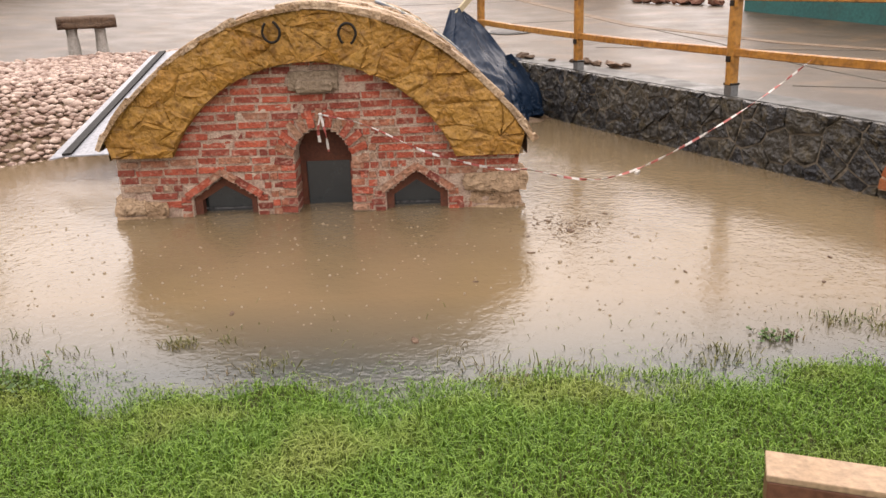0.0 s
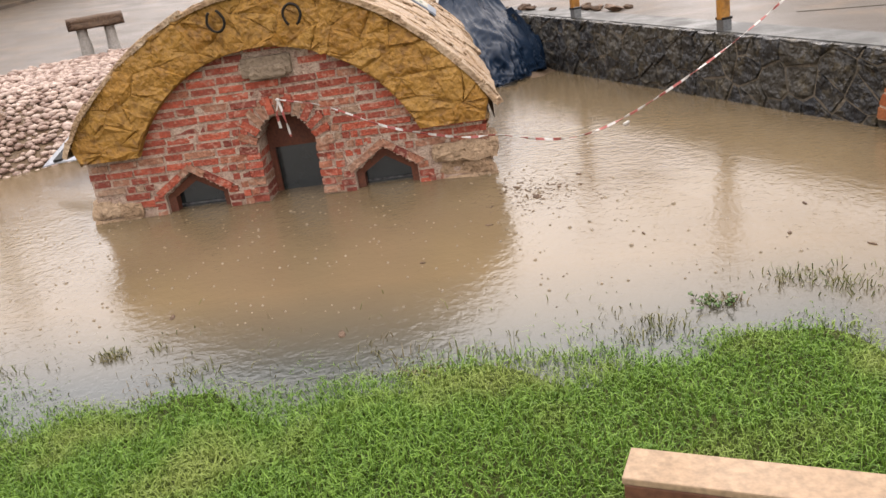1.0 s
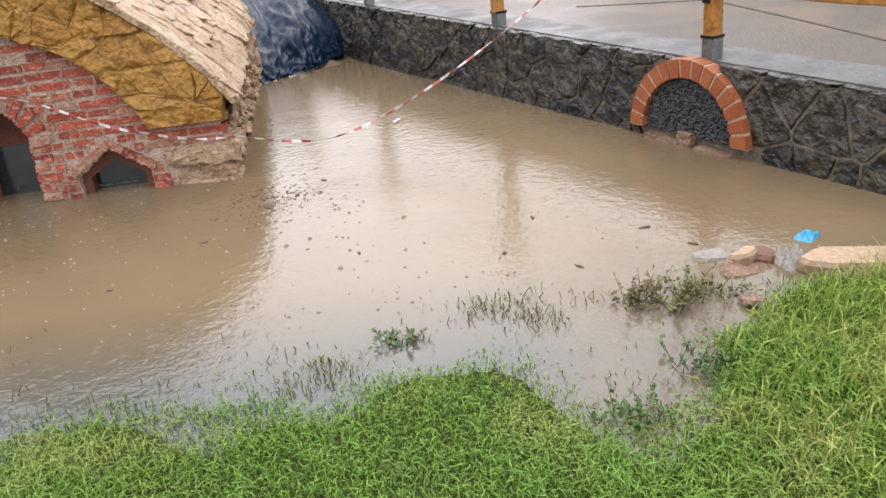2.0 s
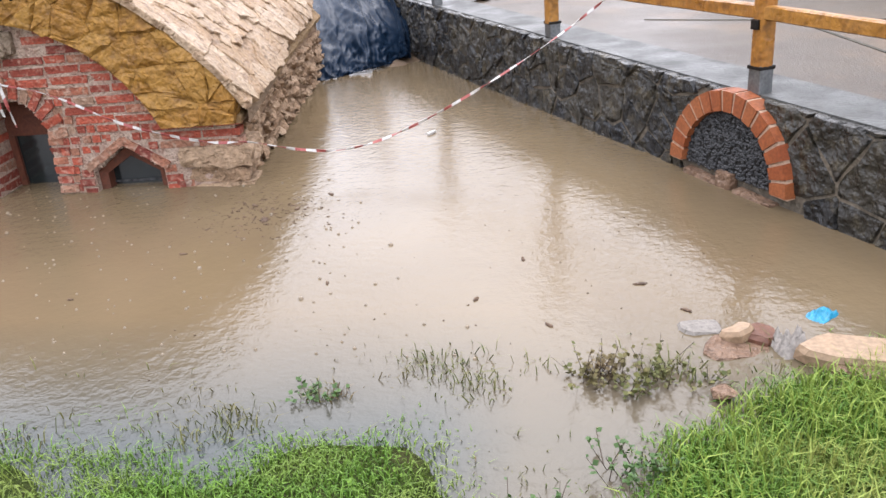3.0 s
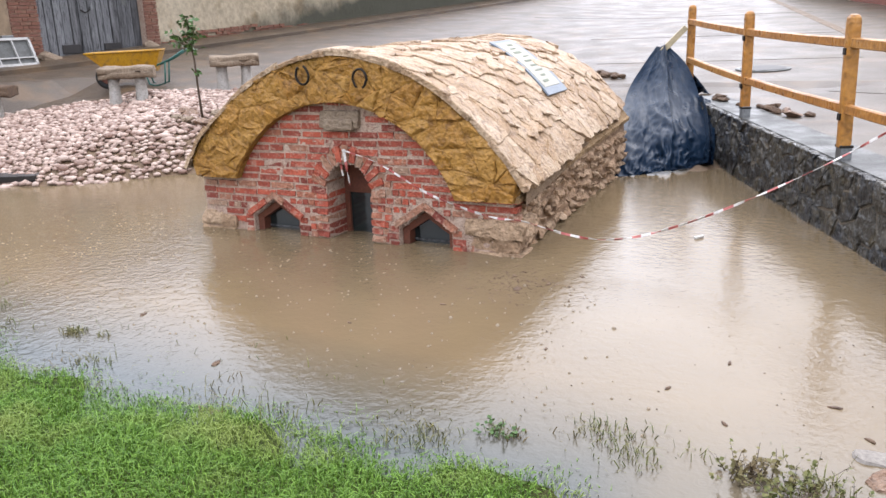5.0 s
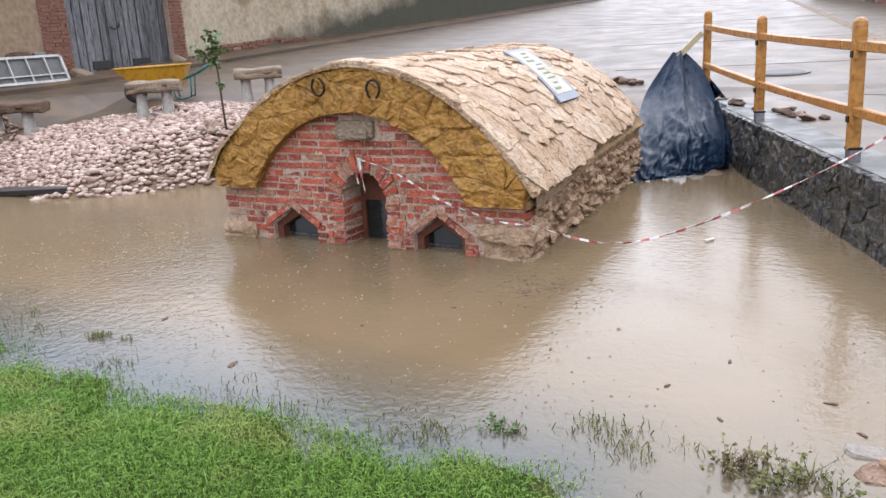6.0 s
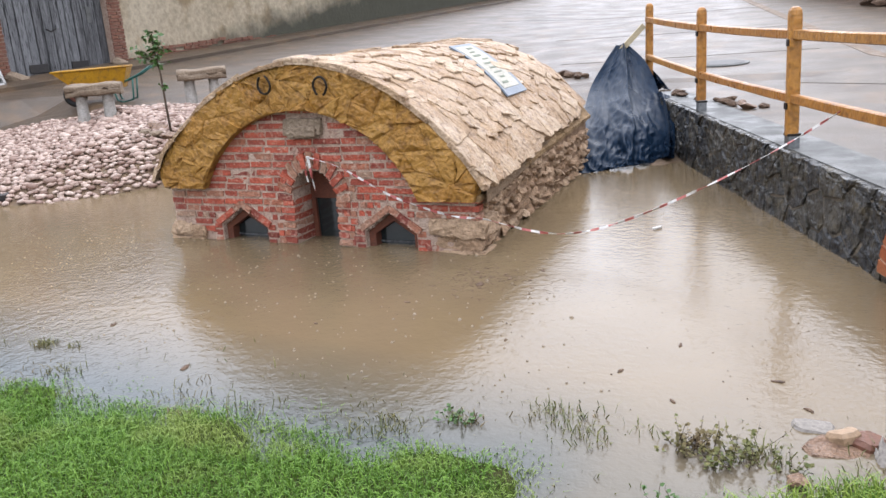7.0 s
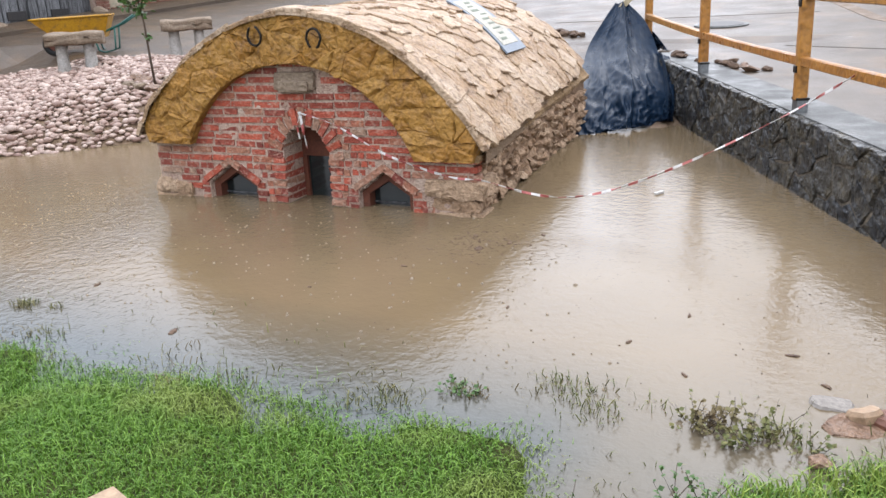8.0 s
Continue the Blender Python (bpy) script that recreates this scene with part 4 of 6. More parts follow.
for u0, u1, w1 in ((-0.36, -0.04, 0.03), (-0.06, 0.05, 0.085), (0.08, 0.37, 0.02)):
    bm = bmesh.new()
    box(bm, NICHE[0] + u0, -0.05, -0.1, NICHE[0] + u1, 0.02, w1, jitter=0.01)
    bevelled(bm, 0.01)
    part("sill_brick", bm, M["sandstone"], retaining, "broken pale sill brick")

# ---- post and rail fence on the wall ----
fence = thing("wooden_fence", WALL, "varnished orange pine post-and-rail fence in steel sockets", "fence")
POSTS = [(-1.72, 0.12), (0.66, 0.03), (3.05, -0.005), (5.28, -0.012), (7.6, -0.03), (9.8, -0.05)]
for s, dz in POSTS:
    bm = bmesh.new()
    prof = [(0.047, 0.66), (0.047, 1.56), (0.043, 1.595), (0.030, 1.615), (0.012, 1.623)]
    rings = []
    for r, z in prof:
        rings.append([bm.verts.new((r * math.copysign(abs(math.cos(a)) ** 0.55, math.cos(a)), r * math.copysign(abs(math.sin(a)) ** 0.55, math.sin(a)), z)) for a in [k * math.tau / 16 for k in range(16)]])
    for r0, r1 in zip(rings, rings[1:]):
        for k in range(16):
            bm.faces.new((r0[k], r0[(k + 1) % 16], r1[(k + 1) % 16], r1[k]))
    bm.faces.new(rings[0][::-1])
    bm.faces.new(rings[-1])
    bm.transform(pose(s, 0.09, dz + 0.01, rng.uniform(-0.5, 0.5), rng.uniform(-0.6, 0.6), 0))
    post = part("post", bm, M["wood"], fence)
    sock = bar(s - 0.044, 0.046, wall_top(s), s + 0.044, 0.134, 0.69 + dz, 0.006)
    part("socket", sock, M["galv"], post, "grey galvanised steel post socket")
    part("collar", bar(s - 0.05, 0.04, 0.665 + dz, s + 0.05, 0.14, 0.685 + dz, 0.004), M["dark_metal"], post)
for (s0, d0), (s1, d1) in zip(POSTS, POSTS[1:]):
    for z in (1.43, 0.955):
        bm = bmesh.new()
        rings = []
        n = 8
        for i in range(n + 1):
            s = s0 + (s1 - s0) * i / n
            zz = z + d0 + (d1 - d0) * i / n - 0.006 * math.sin(math.pi * i / n)
            h = 0.036 + rng.uniform(-0.002, 0.002)
            rings.append([bm.verts.new((s, 0.075 + y * 0.03, zz + k * h)) for y, k in ((-1, -0.8), (-0.55, -1), (0.55, -1), (1, -0.8), (1, 0.8), (0.55, 1), (-0.55, 1), (-1, 0.8))])
        for r0, r1 in zip(rings, rings[1:]):
            for k in range(8):
                bm.faces.new((r0[k], r0[(k + 1) % 8], r1[(k + 1) % 8], r1[k]))
        bm.faces.new(rings[0][::-1])
        bm.faces.new(rings[-1])
        bmesh.ops.recalc_face_normals(bm, faces=bm.faces[:])
        rail = part("rail", bm, M["wood"], fence)
        part("bracket", bar(s1 - 0.03, 0.026, z + d1 - 0.085, s1 + 0.022, 0.046, z + d1 - 0.035, 0.004), M["dark_metal"], rail)

# pale batten that props the polythene against the end post
part_ob = thing("batten", Matrix.Identity(4), "pale new timber batten leaning on the fence post", "batten")
part_ob.matrix_basis = look((0.87, 5.80, 1.20), (1.13, 5.90, 1.48))
b_len = (Vector((1.13, 5.90, 1.48)) - Vector((0.87, 5.80, 1.20))).length
part("board", bar(-0.035, -0.035, -b_len, 0.035, 0.035, 0.03, 0.004), M["pale_wood"], part_ob)

# ---- polythene sheet draped over the wall's end ----
def lerp_pts(pts, t):
    k = min(int(t * (len(pts) - 1)), len(pts) - 2)
    q = t * (len(pts) - 1) - k
    a, b, c, d = (Vector(pts[max(0, min(len(pts) - 1, k + i))]) for i in (-1, 0, 1, 2))
    return 0.5 * (2 * b + (c - a) * q + (2 * a - 5 * b + 4 * c - d) * q * q + (3 * b - a - 3 * c + d) * q ** 3)


def sheet(name, lefts, mids, rights, nu, nv, fold, material, parent, seed):
    bm = bmesh.new()
    g = []
    for j in range(nv + 1):
        v = j / nv
        a, m, b = lerp_pts(lefts, v), lerp_pts(mids, v), lerp_pts(rights, v)
        row = []
        for i in range(nu + 1):
            u = i / nu
            p = a * (1 - u) ** 2 + m * 2 * u * (1 - u) + b * u * u
            w = math.sin(u * math.pi) * 0.8 + 0.2
            low = max(0.0, 1 - v / 0.62) ** 2
            warp = noise.noise(Vector((u * 3, v * 3, seed + 9)))
            pleat = abs(math.sin(u * 4.3 + 0.5 + 0.35 * warp + 0.25 * v))
            f = 2.3 * (0.6 - pleat ** 0.7) + 0.5 * (0.5 - abs(math.sin(u * 11 - v * 1.6 + seed + warp)))
            f += 0.5 * (0.4 - abs(noise.noise(Vector((u * 6 + v * 4, v * 3 - u * 2, seed + 2))))) + 0.25 * (0.4 - abs(noise.noise(Vector((u * 15 - v * 6, v * 11 + u * 4, seed + 3)))))
            f += low * (2.6 * (0.4 - abs(noise.noise(Vector((u * 4 + warp, v * 11 + u * 3, seed + 4))))) + 1.4 * (0.4 - abs(noise.noise(Vector((u * 10, v * 22 + warp * 2, seed + 6))))) + 0.6 * (0.4 - abs(noise.noise(Vector((u * 24 + v * 9, v * 40, seed + 7))))))
            d = Vector((0.35, -1, 0.35)).normalized()
            p = p + d * (f * fold * w * (1 - 0.5 * v))
            row.append(bm.verts.new(p))
        g.append(row)
    for r0, r1 in zip(g, g[1:]):
        for k in range(nu):
            bm.faces.new((r0[k], r0[k + 1], r1[k + 1], r1[k]))
    return part(name, bm, material, parent, smooth=True)


tarp = thing("polythene_sheet", pose(1.3, 4.3, 0), "crumpled dark blue-black polythene sheet draped beside the hut", "plastic sheet")
off = Matrix.Translation((-1.3, -4.3, 0))
for lefts, mids, rights, seed in (
        ([(0.98, 3.26, -0.01), (0.86, 4.0, 0.40), (0.68, 4.88, 0.74), (0.78, 5.2, 1.05), (0.86, 5.44, 1.25)],
         [(1.40, 3.52, 0.0), (1.33, 3.98, 0.42), (1.05, 4.75, 0.80), (0.98, 5.15, 1.05), (0.96, 5.43, 1.26)],
         [(1.86, 4.22, 0.0), (1.78, 4.40, 0.35), (1.54, 4.95, 0.70), (1.30, 5.30, 1.02), (1.02, 5.45, 1.25)], 1.0),
        ([(1.24, 5.58, 0.64), (1.14, 5.62, 0.84), (1.04, 5.60, 1.05), (0.95, 5.48, 1.22)],
         [(1.34, 5.85, 0.62), (1.22, 5.80, 0.84), (1.08, 5.66, 1.06), (0.95, 5.49, 1.22)],
         [(1.44, 6.04, 0.60), (1.30, 5.90, 0.82), (1.12, 5.70, 1.05), (0.96, 5.49, 1.22)], 3.0),
        ([(1.62, 4.15, 0.0), (1.62, 4.50, 0.3), (1.55, 4.85, 0.55), (1.42, 5.0, 0.69)],
         [(1.80, 4.20, 0.02), (1.78, 4.36, 0.3), (1.70, 4.62, 0.52), (1.58, 4.85, 0.69)],
         [(1.90, 4.16, 0.03), (1.90, 4.22, 0.3), (1.84, 4.36, 0.5), (1.72, 4.75, 0.66)], 5.0)):
    lefts, mids, rights = ([(x - 0.085 * z / 1.25, y + 0.38 * z / 1.25, z) for x, y, z in line_] for line_ in (lefts, mids, rights))
    sheet("drape", lefts, mids, rights, 130, 130, 0.105, M["tarp"], tarp, seed).matrix_basis = off

# muddy spit between hut and wall
mud_x, mud_y = np.arange(0.7, 2.3, 0.05), np.arange(3.2, 5.2, 0.05)
tagged(mesh_part("mud_bank", grid_mesh(mud_x, mud_y, lambda x, y: np.minimum(0.10, 0.10 * (y - 3.45 - 0.55 * (x - 1.0))) + 0.012 * np.sin(9 * x) * np.sin(8 * y), None), M["earth"], smooth=True),
       "wet sandy mud at the water's edge", "mud", kind="structure")

# ---- red and white barrier tape ----
tape = thing("barrier_tape", HUT @ Matrix.Translation((-0.08, -0.05, 0.74)), "sagging red and white striped barrier tape", "tape")
t_inv = (HUT @ Matrix.Translation((-0.08, -0.05, 0.74))).inverted()
line = [HUT @ Vector(p) for p in ((-0.08, -0.05, 0.74), (0.24, -0.07, 0.655), (0.62, -0.085, 0.47), (0.9, -0.09, 0.375), (1.2, -0.09, 0.305), (1.42, -0.06, 0.285))]
A, B = Vector((1.46, 0.065, 0.275)), Vector((3.713, 0.859, 0.945))
for q, z in ((0.105, 0.205), (0.21, 0.163), (0.31, 0.183), (0.42, 0.255), (0.53, 0.355), (0.68, 0.515), (0.83, 0.70), (0.93, 0.84), (1.0, 0.945)):
    p = A.lerp(B, q)
    line.append(Vector((p.x, p.y, z)))


def smooth_line(pts, n):
    out = []
    P = [pts[0] * 2 - pts[1]] + pts + [pts[-1] * 2 - pts[-2]]
    for i in range(1, len(P) - 2):
        for k in range(n):
            t = k / n
            out.append(0.5 * (2 * P[i] + (P[i + 1] - P[i - 1]) * t + (2 * P[i - 1] - 5 * P[i] + 4 * P[i + 1] - P[i + 2]) * t * t + (3 * P[i] - P[i - 1] - 3 * P[i + 1] + P[i + 2]) * t ** 3))
    return out + [pts[-1]]


def ribbon(line, width, seg, twist):
    acc, start, k = 0.0, 0, 0
    for i in range(1, len(line)):
        acc += (line[i] - line[i - 1]).length
        if acc > seg or i == len(line) - 1:
            bm = bmesh.new()
            rows_ = []
            for j in range(start, i + 1):
                d = (line[min(j + 1, len(line) - 1)] - line[max(j - 1, 0)]).normalized()
                side = d.cross(Vector((0, 0, 1))).normalized()
                a = twist + 0.9 * math.sin(j * 0.11) + 0.8 * math.sin(j * 0.29 + 1)
                w = (Vector((0, 0, 1)) * math.cos(a) + side * math.sin(a)) * width * 0.5
                thick = d.cross(w).normalized() * 0.0015
                rows_.append([bm.verts.new(t_inv @ (line[j] + o)) for o in (w + thick, -w + thick, -w - thick, w - thick)])
            for r0, r1 in zip(rows_, rows_[1:]):
                for q in range(4):
                    bm.faces.new((r0[q], r0[(q + 1) % 4], r1[(q + 1) % 4], r1[q]))
            part("stripe", bm, M["red_tape"] if k % 2 else M["white_tape"], tape)
            start, acc, k = i, 0.0, k + 1


ribbon(smooth_line(line, 16), 0.018, 0.052, 0.9)
for dx, ln in ((-0.03, 0.2), (0.02, 0.27)):
    ribbon(smooth_line([HUT @ Vector((-0.08, -0.05, 0.74)), HUT @ Vector((-0.07 + dx, -0.07, 0.74 - ln * 0.5)), HUT @ Vector((-0.06 + dx * 1.2, -0.06, 0.74 - ln))], 8), 0.024, 0.075, 1.2)
bm = bmesh.new()
bmesh.ops.create_icosphere(bm, subdivisions=2, radius=0.013, matrix=Matrix.Diagonal((1.3, 0.8, 0.8, 1)))
part("knot", bm, M["white_tape"], tape)

# ---- information panel on the roof ----
def on_vault(b, v, lift):
    return vault(b, v, EAVE_R + lift)


def roof_lag(u):
    """The stiff panel does not follow every dip of the vault."""
    return -0.018 * (1 - (2 * u - 1) ** 2)


def sign_point(u, w, lift):
    """u 0..1 down the slope, w 0..1 across the panel; it follows the vault's curve."""
    b = 1.33 - 0.515 * u
    v = 2.42 - 0.51 * u + (w - 0.5) * 0.58
    return HUT @ on_vault(b, v, lift + roof_lag(u))


def sign_sheet(name, u0, u1, w0, w1, lo, hi, material, parent, label=""):
    bm = bmesh.new()
    n = 12
    rings = [[bm.verts.new(sign_inv @ sign_point(u0 + (u1 - u0) * k / n, w, h)) for w, h in ((w0, lo), (w1, lo), (w1, hi), (w0, hi))] for k in range(n + 1)]
    for a, b in zip(rings, rings[1:]):
        for q in range(4):
            bm.faces.new((a[q], a[(q + 1) % 4], b[(q + 1) % 4], b[q]))
    bm.faces.new(rings[0])
    bm.faces.new(rings[-1][::-1])
    bmesh.ops.recalc_face_normals(bm, faces=bm.faces[:])
    return part(name, bm, material, parent, label)


sign_at = Matrix.Translation(sign_point(0.5, 0.5, 0.06))
sign_inv = sign_at.inverted()
panel = thing("roof_sign", sign_at, "pale printed panel in a blue-grey frame lying on the roof flags", "sign")
sign_sheet("frame", 0, 1, 0, 1, 0.040, 0.056, M["sign_frame"], panel)
face = sign_sheet("face", 0.07, 0.90, 0.08, 0.86, 0.052, 0.060, M["sign_face"], panel, "pale sheet with worn print")
for k in range(9):
    u = 0.14 + k * 0.085
    w = rng.uniform(0.008, 0.022)
    w0 = 0.2 + rng.uniform(0, 0.25)
    sign_sheet("print_bar", u - w, u + w, w0, w0 + rng.uniform(0.2, 0.38), 0.0605, 0.0635, M["sign_ink"], face)

# ---- waterproof sheet along the hut's far side ----
flap = thing("waterproof_sheet", pose(-2.3, 2.0, 0.2), "pale grey waterproof sheet with a dark welded edge beside the hut", "plastic sheet")
o2 = Matrix.Translation((2.3, -2.0, -0.2))
for lo_, hi_, mat, dz in (((-2.62, 1.25), (-2.36, 3.35), None, 0.0),):
    P0, P1 = Vector((-2.62, 1.28, 0.24)), Vector((-2.38, 3.35, 0.96))
    Q0, Q1 = Vector((-1.72, 1.2, 0.28)), Vector((-1.80, 3.35, 1.05))
    R0, R1 = Vector((-2.80, 1.35, 0.20)), Vector((-2.52, 3.40, 0.93))
    for nm, a, b, c_, d_, mt, th in (("sheet", P0, P1, Q0, Q1, M["membrane"], 0.012), ("edge_strip", P0 + Vector((-0.02, 0, 0.02)), P1 + Vector((-0.02, 0, 0.02)), P0 + Vector((0.065, 0, 0.028)), P1 + Vector((0.055, 0, 0.03)), M["rubber"], 0.02), ("hem", R0, R1, P0, P1, M["membrane"], 0.012)):
        bm = bmesh.new()
        top = [bm.verts.new(x) for x in (a, b, d_, c_)]
        bot = [bm.verts.new(x - Vector((0, 0, th))) for x in (a, b, d_, c_)]
        bm.faces.new(top)
        bm.faces.new(bot[::-1])
        for k in range(4):
            bm.faces.new((top[k], bot[k], bot[(k + 1) % 4], top[(k + 1) % 4]))
        bmesh.ops.recalc_face_normals(bm, faces=bm.faces[:])
        part(nm, bm, mt, flap).matrix_basis = o2


# ---- pebble bank ----
def back_y(x):
    return np.interp(x, [-10, -8.6, -7.7, -5.8, -4.6, -3, -2], [2.5, 3.0, 3.45, 4.6, 6.4, 7.0, 7.0])


px, py = np.arange(-10, -1.7, 0.12), np.arange(0.4, 7.2, 0.12)
tagged(mesh_part("pebble_bed", grid_mesh(px, py, lambda x, y: ground_z(x, y) + 0.012, lambda x, y, z: (y > np.interp(x, SHORE_X, SHORE_Y) - 0.25) & (y < back_y(x))), M["earth"], smooth=True),
       "sandy bed under the pebbles", "ground", kind="structure")
t_ = bmesh.new()
bmesh.ops.create_icosphere(t_, subdivisions=1, radius=1)
ico_v = np.array([v.co[:] for v in t_.verts])
ico_f = np.array([[v.index for v in f.verts] for f in t_.faces])
t_.free()
R = np.random.RandomState(5)
allv, allf, n0 = [], [], 0
gx = np.arange(-9.9, -1.9, 0.073)
gy = np.arange(0.4, 7.0, 0.06)
for x in gx:
    for y in gy:
        a, b = x + R.uniform(-0.05, 0.05), y + R.uniform(-0.04, 0.04)
        if not (np.interp(a, SHORE_X, SHORE_Y) - 0.12 + 0.1 * math.sin(a * 6) < b < back_y(a) + 0.06 * math.sin(a * 7)):
            continue
        if R.rand() < 0.01:
            continue
        s = R.uniform(0.029, 0.052) * (1.5 if R.rand() < 0.05 else 1)
        v = ico_v * R.uniform(0.85, 1.15, ico_v.shape) * np.array([s * R.uniform(1, 1.5), s, s * R.uniform(0.5, 0.75)])
        q = R.uniform(0, 6.28)
        c_, s_ = math.cos(q), math.sin(q)
        v = v @ np.array([[c_, -s_, 0], [s_, c_, 0], [0, 0, 1]]) + np.array([a, b, float(ground_z(a, b)) + 0.012 + s * R.uniform(0.2, 0.6)])
        allv.append(v)
        allf.append(ico_f + n0)
        n0 += len(v)
tagged(mesh_part("pebbles", mesh_from(np.concatenate(allv).tolist(), np.concatenate(allf).tolist()), M["pebble"], smooth=True),
       "bank of rounded cream and rose pebbles above the water", "pebbles", kind="stuff")


def zg(x, y):
    return float(ground_z(x, y))


# ---- rustic stools ----
def stool(x, y, turn, material, length, label, lift=0.0):
    ob = thing("stone_bench", pose(x, y, zg(x, y) + lift, 0, 0, turn), label, "bench", "benches round the pebble bank")
    bm = bmesh.new()
    bmesh.ops.create_cube(bm, size=1)
    bmesh.ops.subdivide_edges(bm, edges=bm.edges[:], cuts=6, use_grid_fill=True)
    for v in bm.verts:
        p = Vector((v.co.x * length, v.co.y * 0.40, v.co.z * 0.18))
        nz = noise.noise(Vector((p.x * 5 + x, p.y * 6, p.z * 6 + y)))
        p.y += 0.03 * noise.noise(Vector((p.x * 7, x, p.z * 9)))
        p.z += 0.028 * nz - 0.03 * (abs(p.y) / 0.2) ** 3 * (1 if p.z > 0 else -0.6)
        v.co = p + Vector((0, 0, 0.47))
    part("top", bm, material, ob, smooth=True)
    for sx in (-0.27, 0.22):
        bm = bmesh.new()
        rings = []
        for z, r in ((-0.06, 0.10), (0.12, 0.088), (0.3, 0.078), (0.43, 0.08)):
            rings.append([bm.verts.new((sx * length + (r + rng.uniform(-0.006, 0.006)) * math.cos(k * math.tau / 10), (r + 0.03) * math.sin(k * math.tau / 10), z)) for k in range(10)])
        for r0, r1 in zip(rings, rings[1:]):
            for k in range(10):
                bm.faces.new((r0[k], r0[(k + 1) % 10], r1[(k + 1) % 10], r1[k]))
        bm.faces.new(rings[-1])
        part("leg", bm, M["white_leg"], ob, "flaking white painted leg", smooth=True)


stool(-6.52, 3.46, 42, M["grey_stone"], 0.78, "grey stone bench on two flaking white legs")
stool(-5.72, 4.90, 44, M["grey_stone"], 0.76, "grey stone bench on white legs behind the hut")
stool(-8.95, 2.62, 30, M["bark_top"], 1.05, "bench with a rough brown log top and white legs")
stool(-4.62, 6.60, 28, M["bark_top"], 0.80, "brown log-topped bench at the edge of the pebbles")

# ---- wheelbarrow ----
wb = thing("wheelbarrow", pose(-7.85, 4.3, zg(-7.85, 4.3), 0, 0, 39) @ Matrix.Scale(0.84, 4), "yellow wheelbarrow with green tube handles parked on the street", "wheelbarrow")
bm = bmesh.new()
outer = [(-0.42, -0.36, 0.68), (0.98, -0.36, 0.70), (0.98, 0.36, 0.70), (-0.42, 0.36, 0.68)]
inner = [(-0.02, -0.25, 0.30), (0.84, -0.25, 0.30), (0.84, 0.25, 0.30), (-0.02, 0.25, 0.30)]
o_ = [bm.verts.new(p) for p in outer]
i_ = [bm.verts.new(p) for p in inner]
for k in range(4):
    bm.faces.new((o_[k], o_[(k + 1) % 4], i_[(k + 1) % 4], i_[k]))
bm.faces.new(i_)
bmesh.ops.recalc_face_normals(bm, faces=bm.faces[:])
ext = bmesh.ops.solidify(bm, geom=bm.faces[:], thickness=0.012)
tray = part("tray", bm, M["yellow"], wb, "chipped yellow steel tray")
tube("rim", [outer[0], outer[1], outer[2], outer[3], outer[0]], 0.018, M["yellow"], tray)
bm = bmesh.new()
major, minor = 0.17, 0.058
for i in range(24):
    for j in range(8):
        a, b = i * math.tau / 24, j * math.tau / 8
        bm.verts.new(((major + minor * math.cos(b)) * math.cos(a) - 0.12, minor * math.sin(b), (major + minor * math.cos(b)) * math.sin(a) + 0.21))
bm.verts.ensure_lookup_table()
for i in range(24):
    for j in range(8):
        bm.faces.new([bm.verts[(i % 24) * 8 + j], bm.verts[((i + 1) % 24) * 8 + j], bm.verts[((i + 1) % 24) * 8 + (j + 1) % 8], bm.verts[(i % 24) * 8 + (j + 1) % 8]])
wheel = part("wheel", bm, M["rubber"], wb, smooth=True)
bm = bmesh.new()
bmesh.ops.create_cone(bm, cap_ends=True, segments=20, radius1=0.12, radius2=0.12, depth=0.05, matrix=Matrix.Translation((-0.12, 0, 0.21)) @ Euler((math.pi / 2, 0, 0)).to_matrix().to_4x4())
part("rim", bm, M["terracotta"], wheel, "rusty wheel rim")
for sy in (-1, 1):
    tube("handle_tube", [(-0.14, 0.10 * sy, 0.20), (0.1, 0.18 * sy, 0.33), (0.75, 0.24 * sy, 0.36), (1.15, 0.28 * sy, 0.52), (1.42, 0.30 * sy, 0.68)], 0.019, M["green_tube"], wb)
    tube("leg", [(0.62, 0.23 * sy, 0.36), (0.70, 0.24 * sy, 0.06), (0.80, 0.24 * sy, 0.015), (1.0, 0.25 * sy, 0.06), (1.04, 0.27 * sy, 0.46)], 0.018, M["green_tube"], wb)
tube("axle", [(-0.12, -0.13, 0.21), (-0.12, 0.13, 0.21)], 0.014, M["galv"], wb)

# ---- sapling with a ring of stones ----
tx, ty = -4.44, 2.84
tz = zg(tx, ty)
sap = thing("sapling", pose(tx, ty, tz), "young sapling with a thin stem and sparse green leaves", "tree")
stem = [Vector((0, 0, -0.05)), Vector((-0.02, 0, 0.4)), Vector((-0.04, 0.01, 0.8)), Vector((-0.07, 0.0, 1.1)), Vector((-0.08, 0, 1.33))]
tube("trunk", stem, [0.017, 0.015, 0.012, 0.009, 0.004], M["bark"], sap)
limbs = [((-0.08, 0, 1.0), (-0.18, -0.08, 1.08), (-0.27, -0.13, 1.16)), ((-0.09, 0, 0.98), (-0.04, 0.03, 1.08), (-0.03, 0.06, 1.18)), ((-0.08, 0, 0.95), (-0.15, -0.07, 1.02), (-0.22, -0.12, 1.05))]
for L in limbs:
    tube("limb", L, [0.007, 0.005, 0.003], M["bark"], sap, sides=5)
bm = bmesh.new()
r3 = random.Random(8)
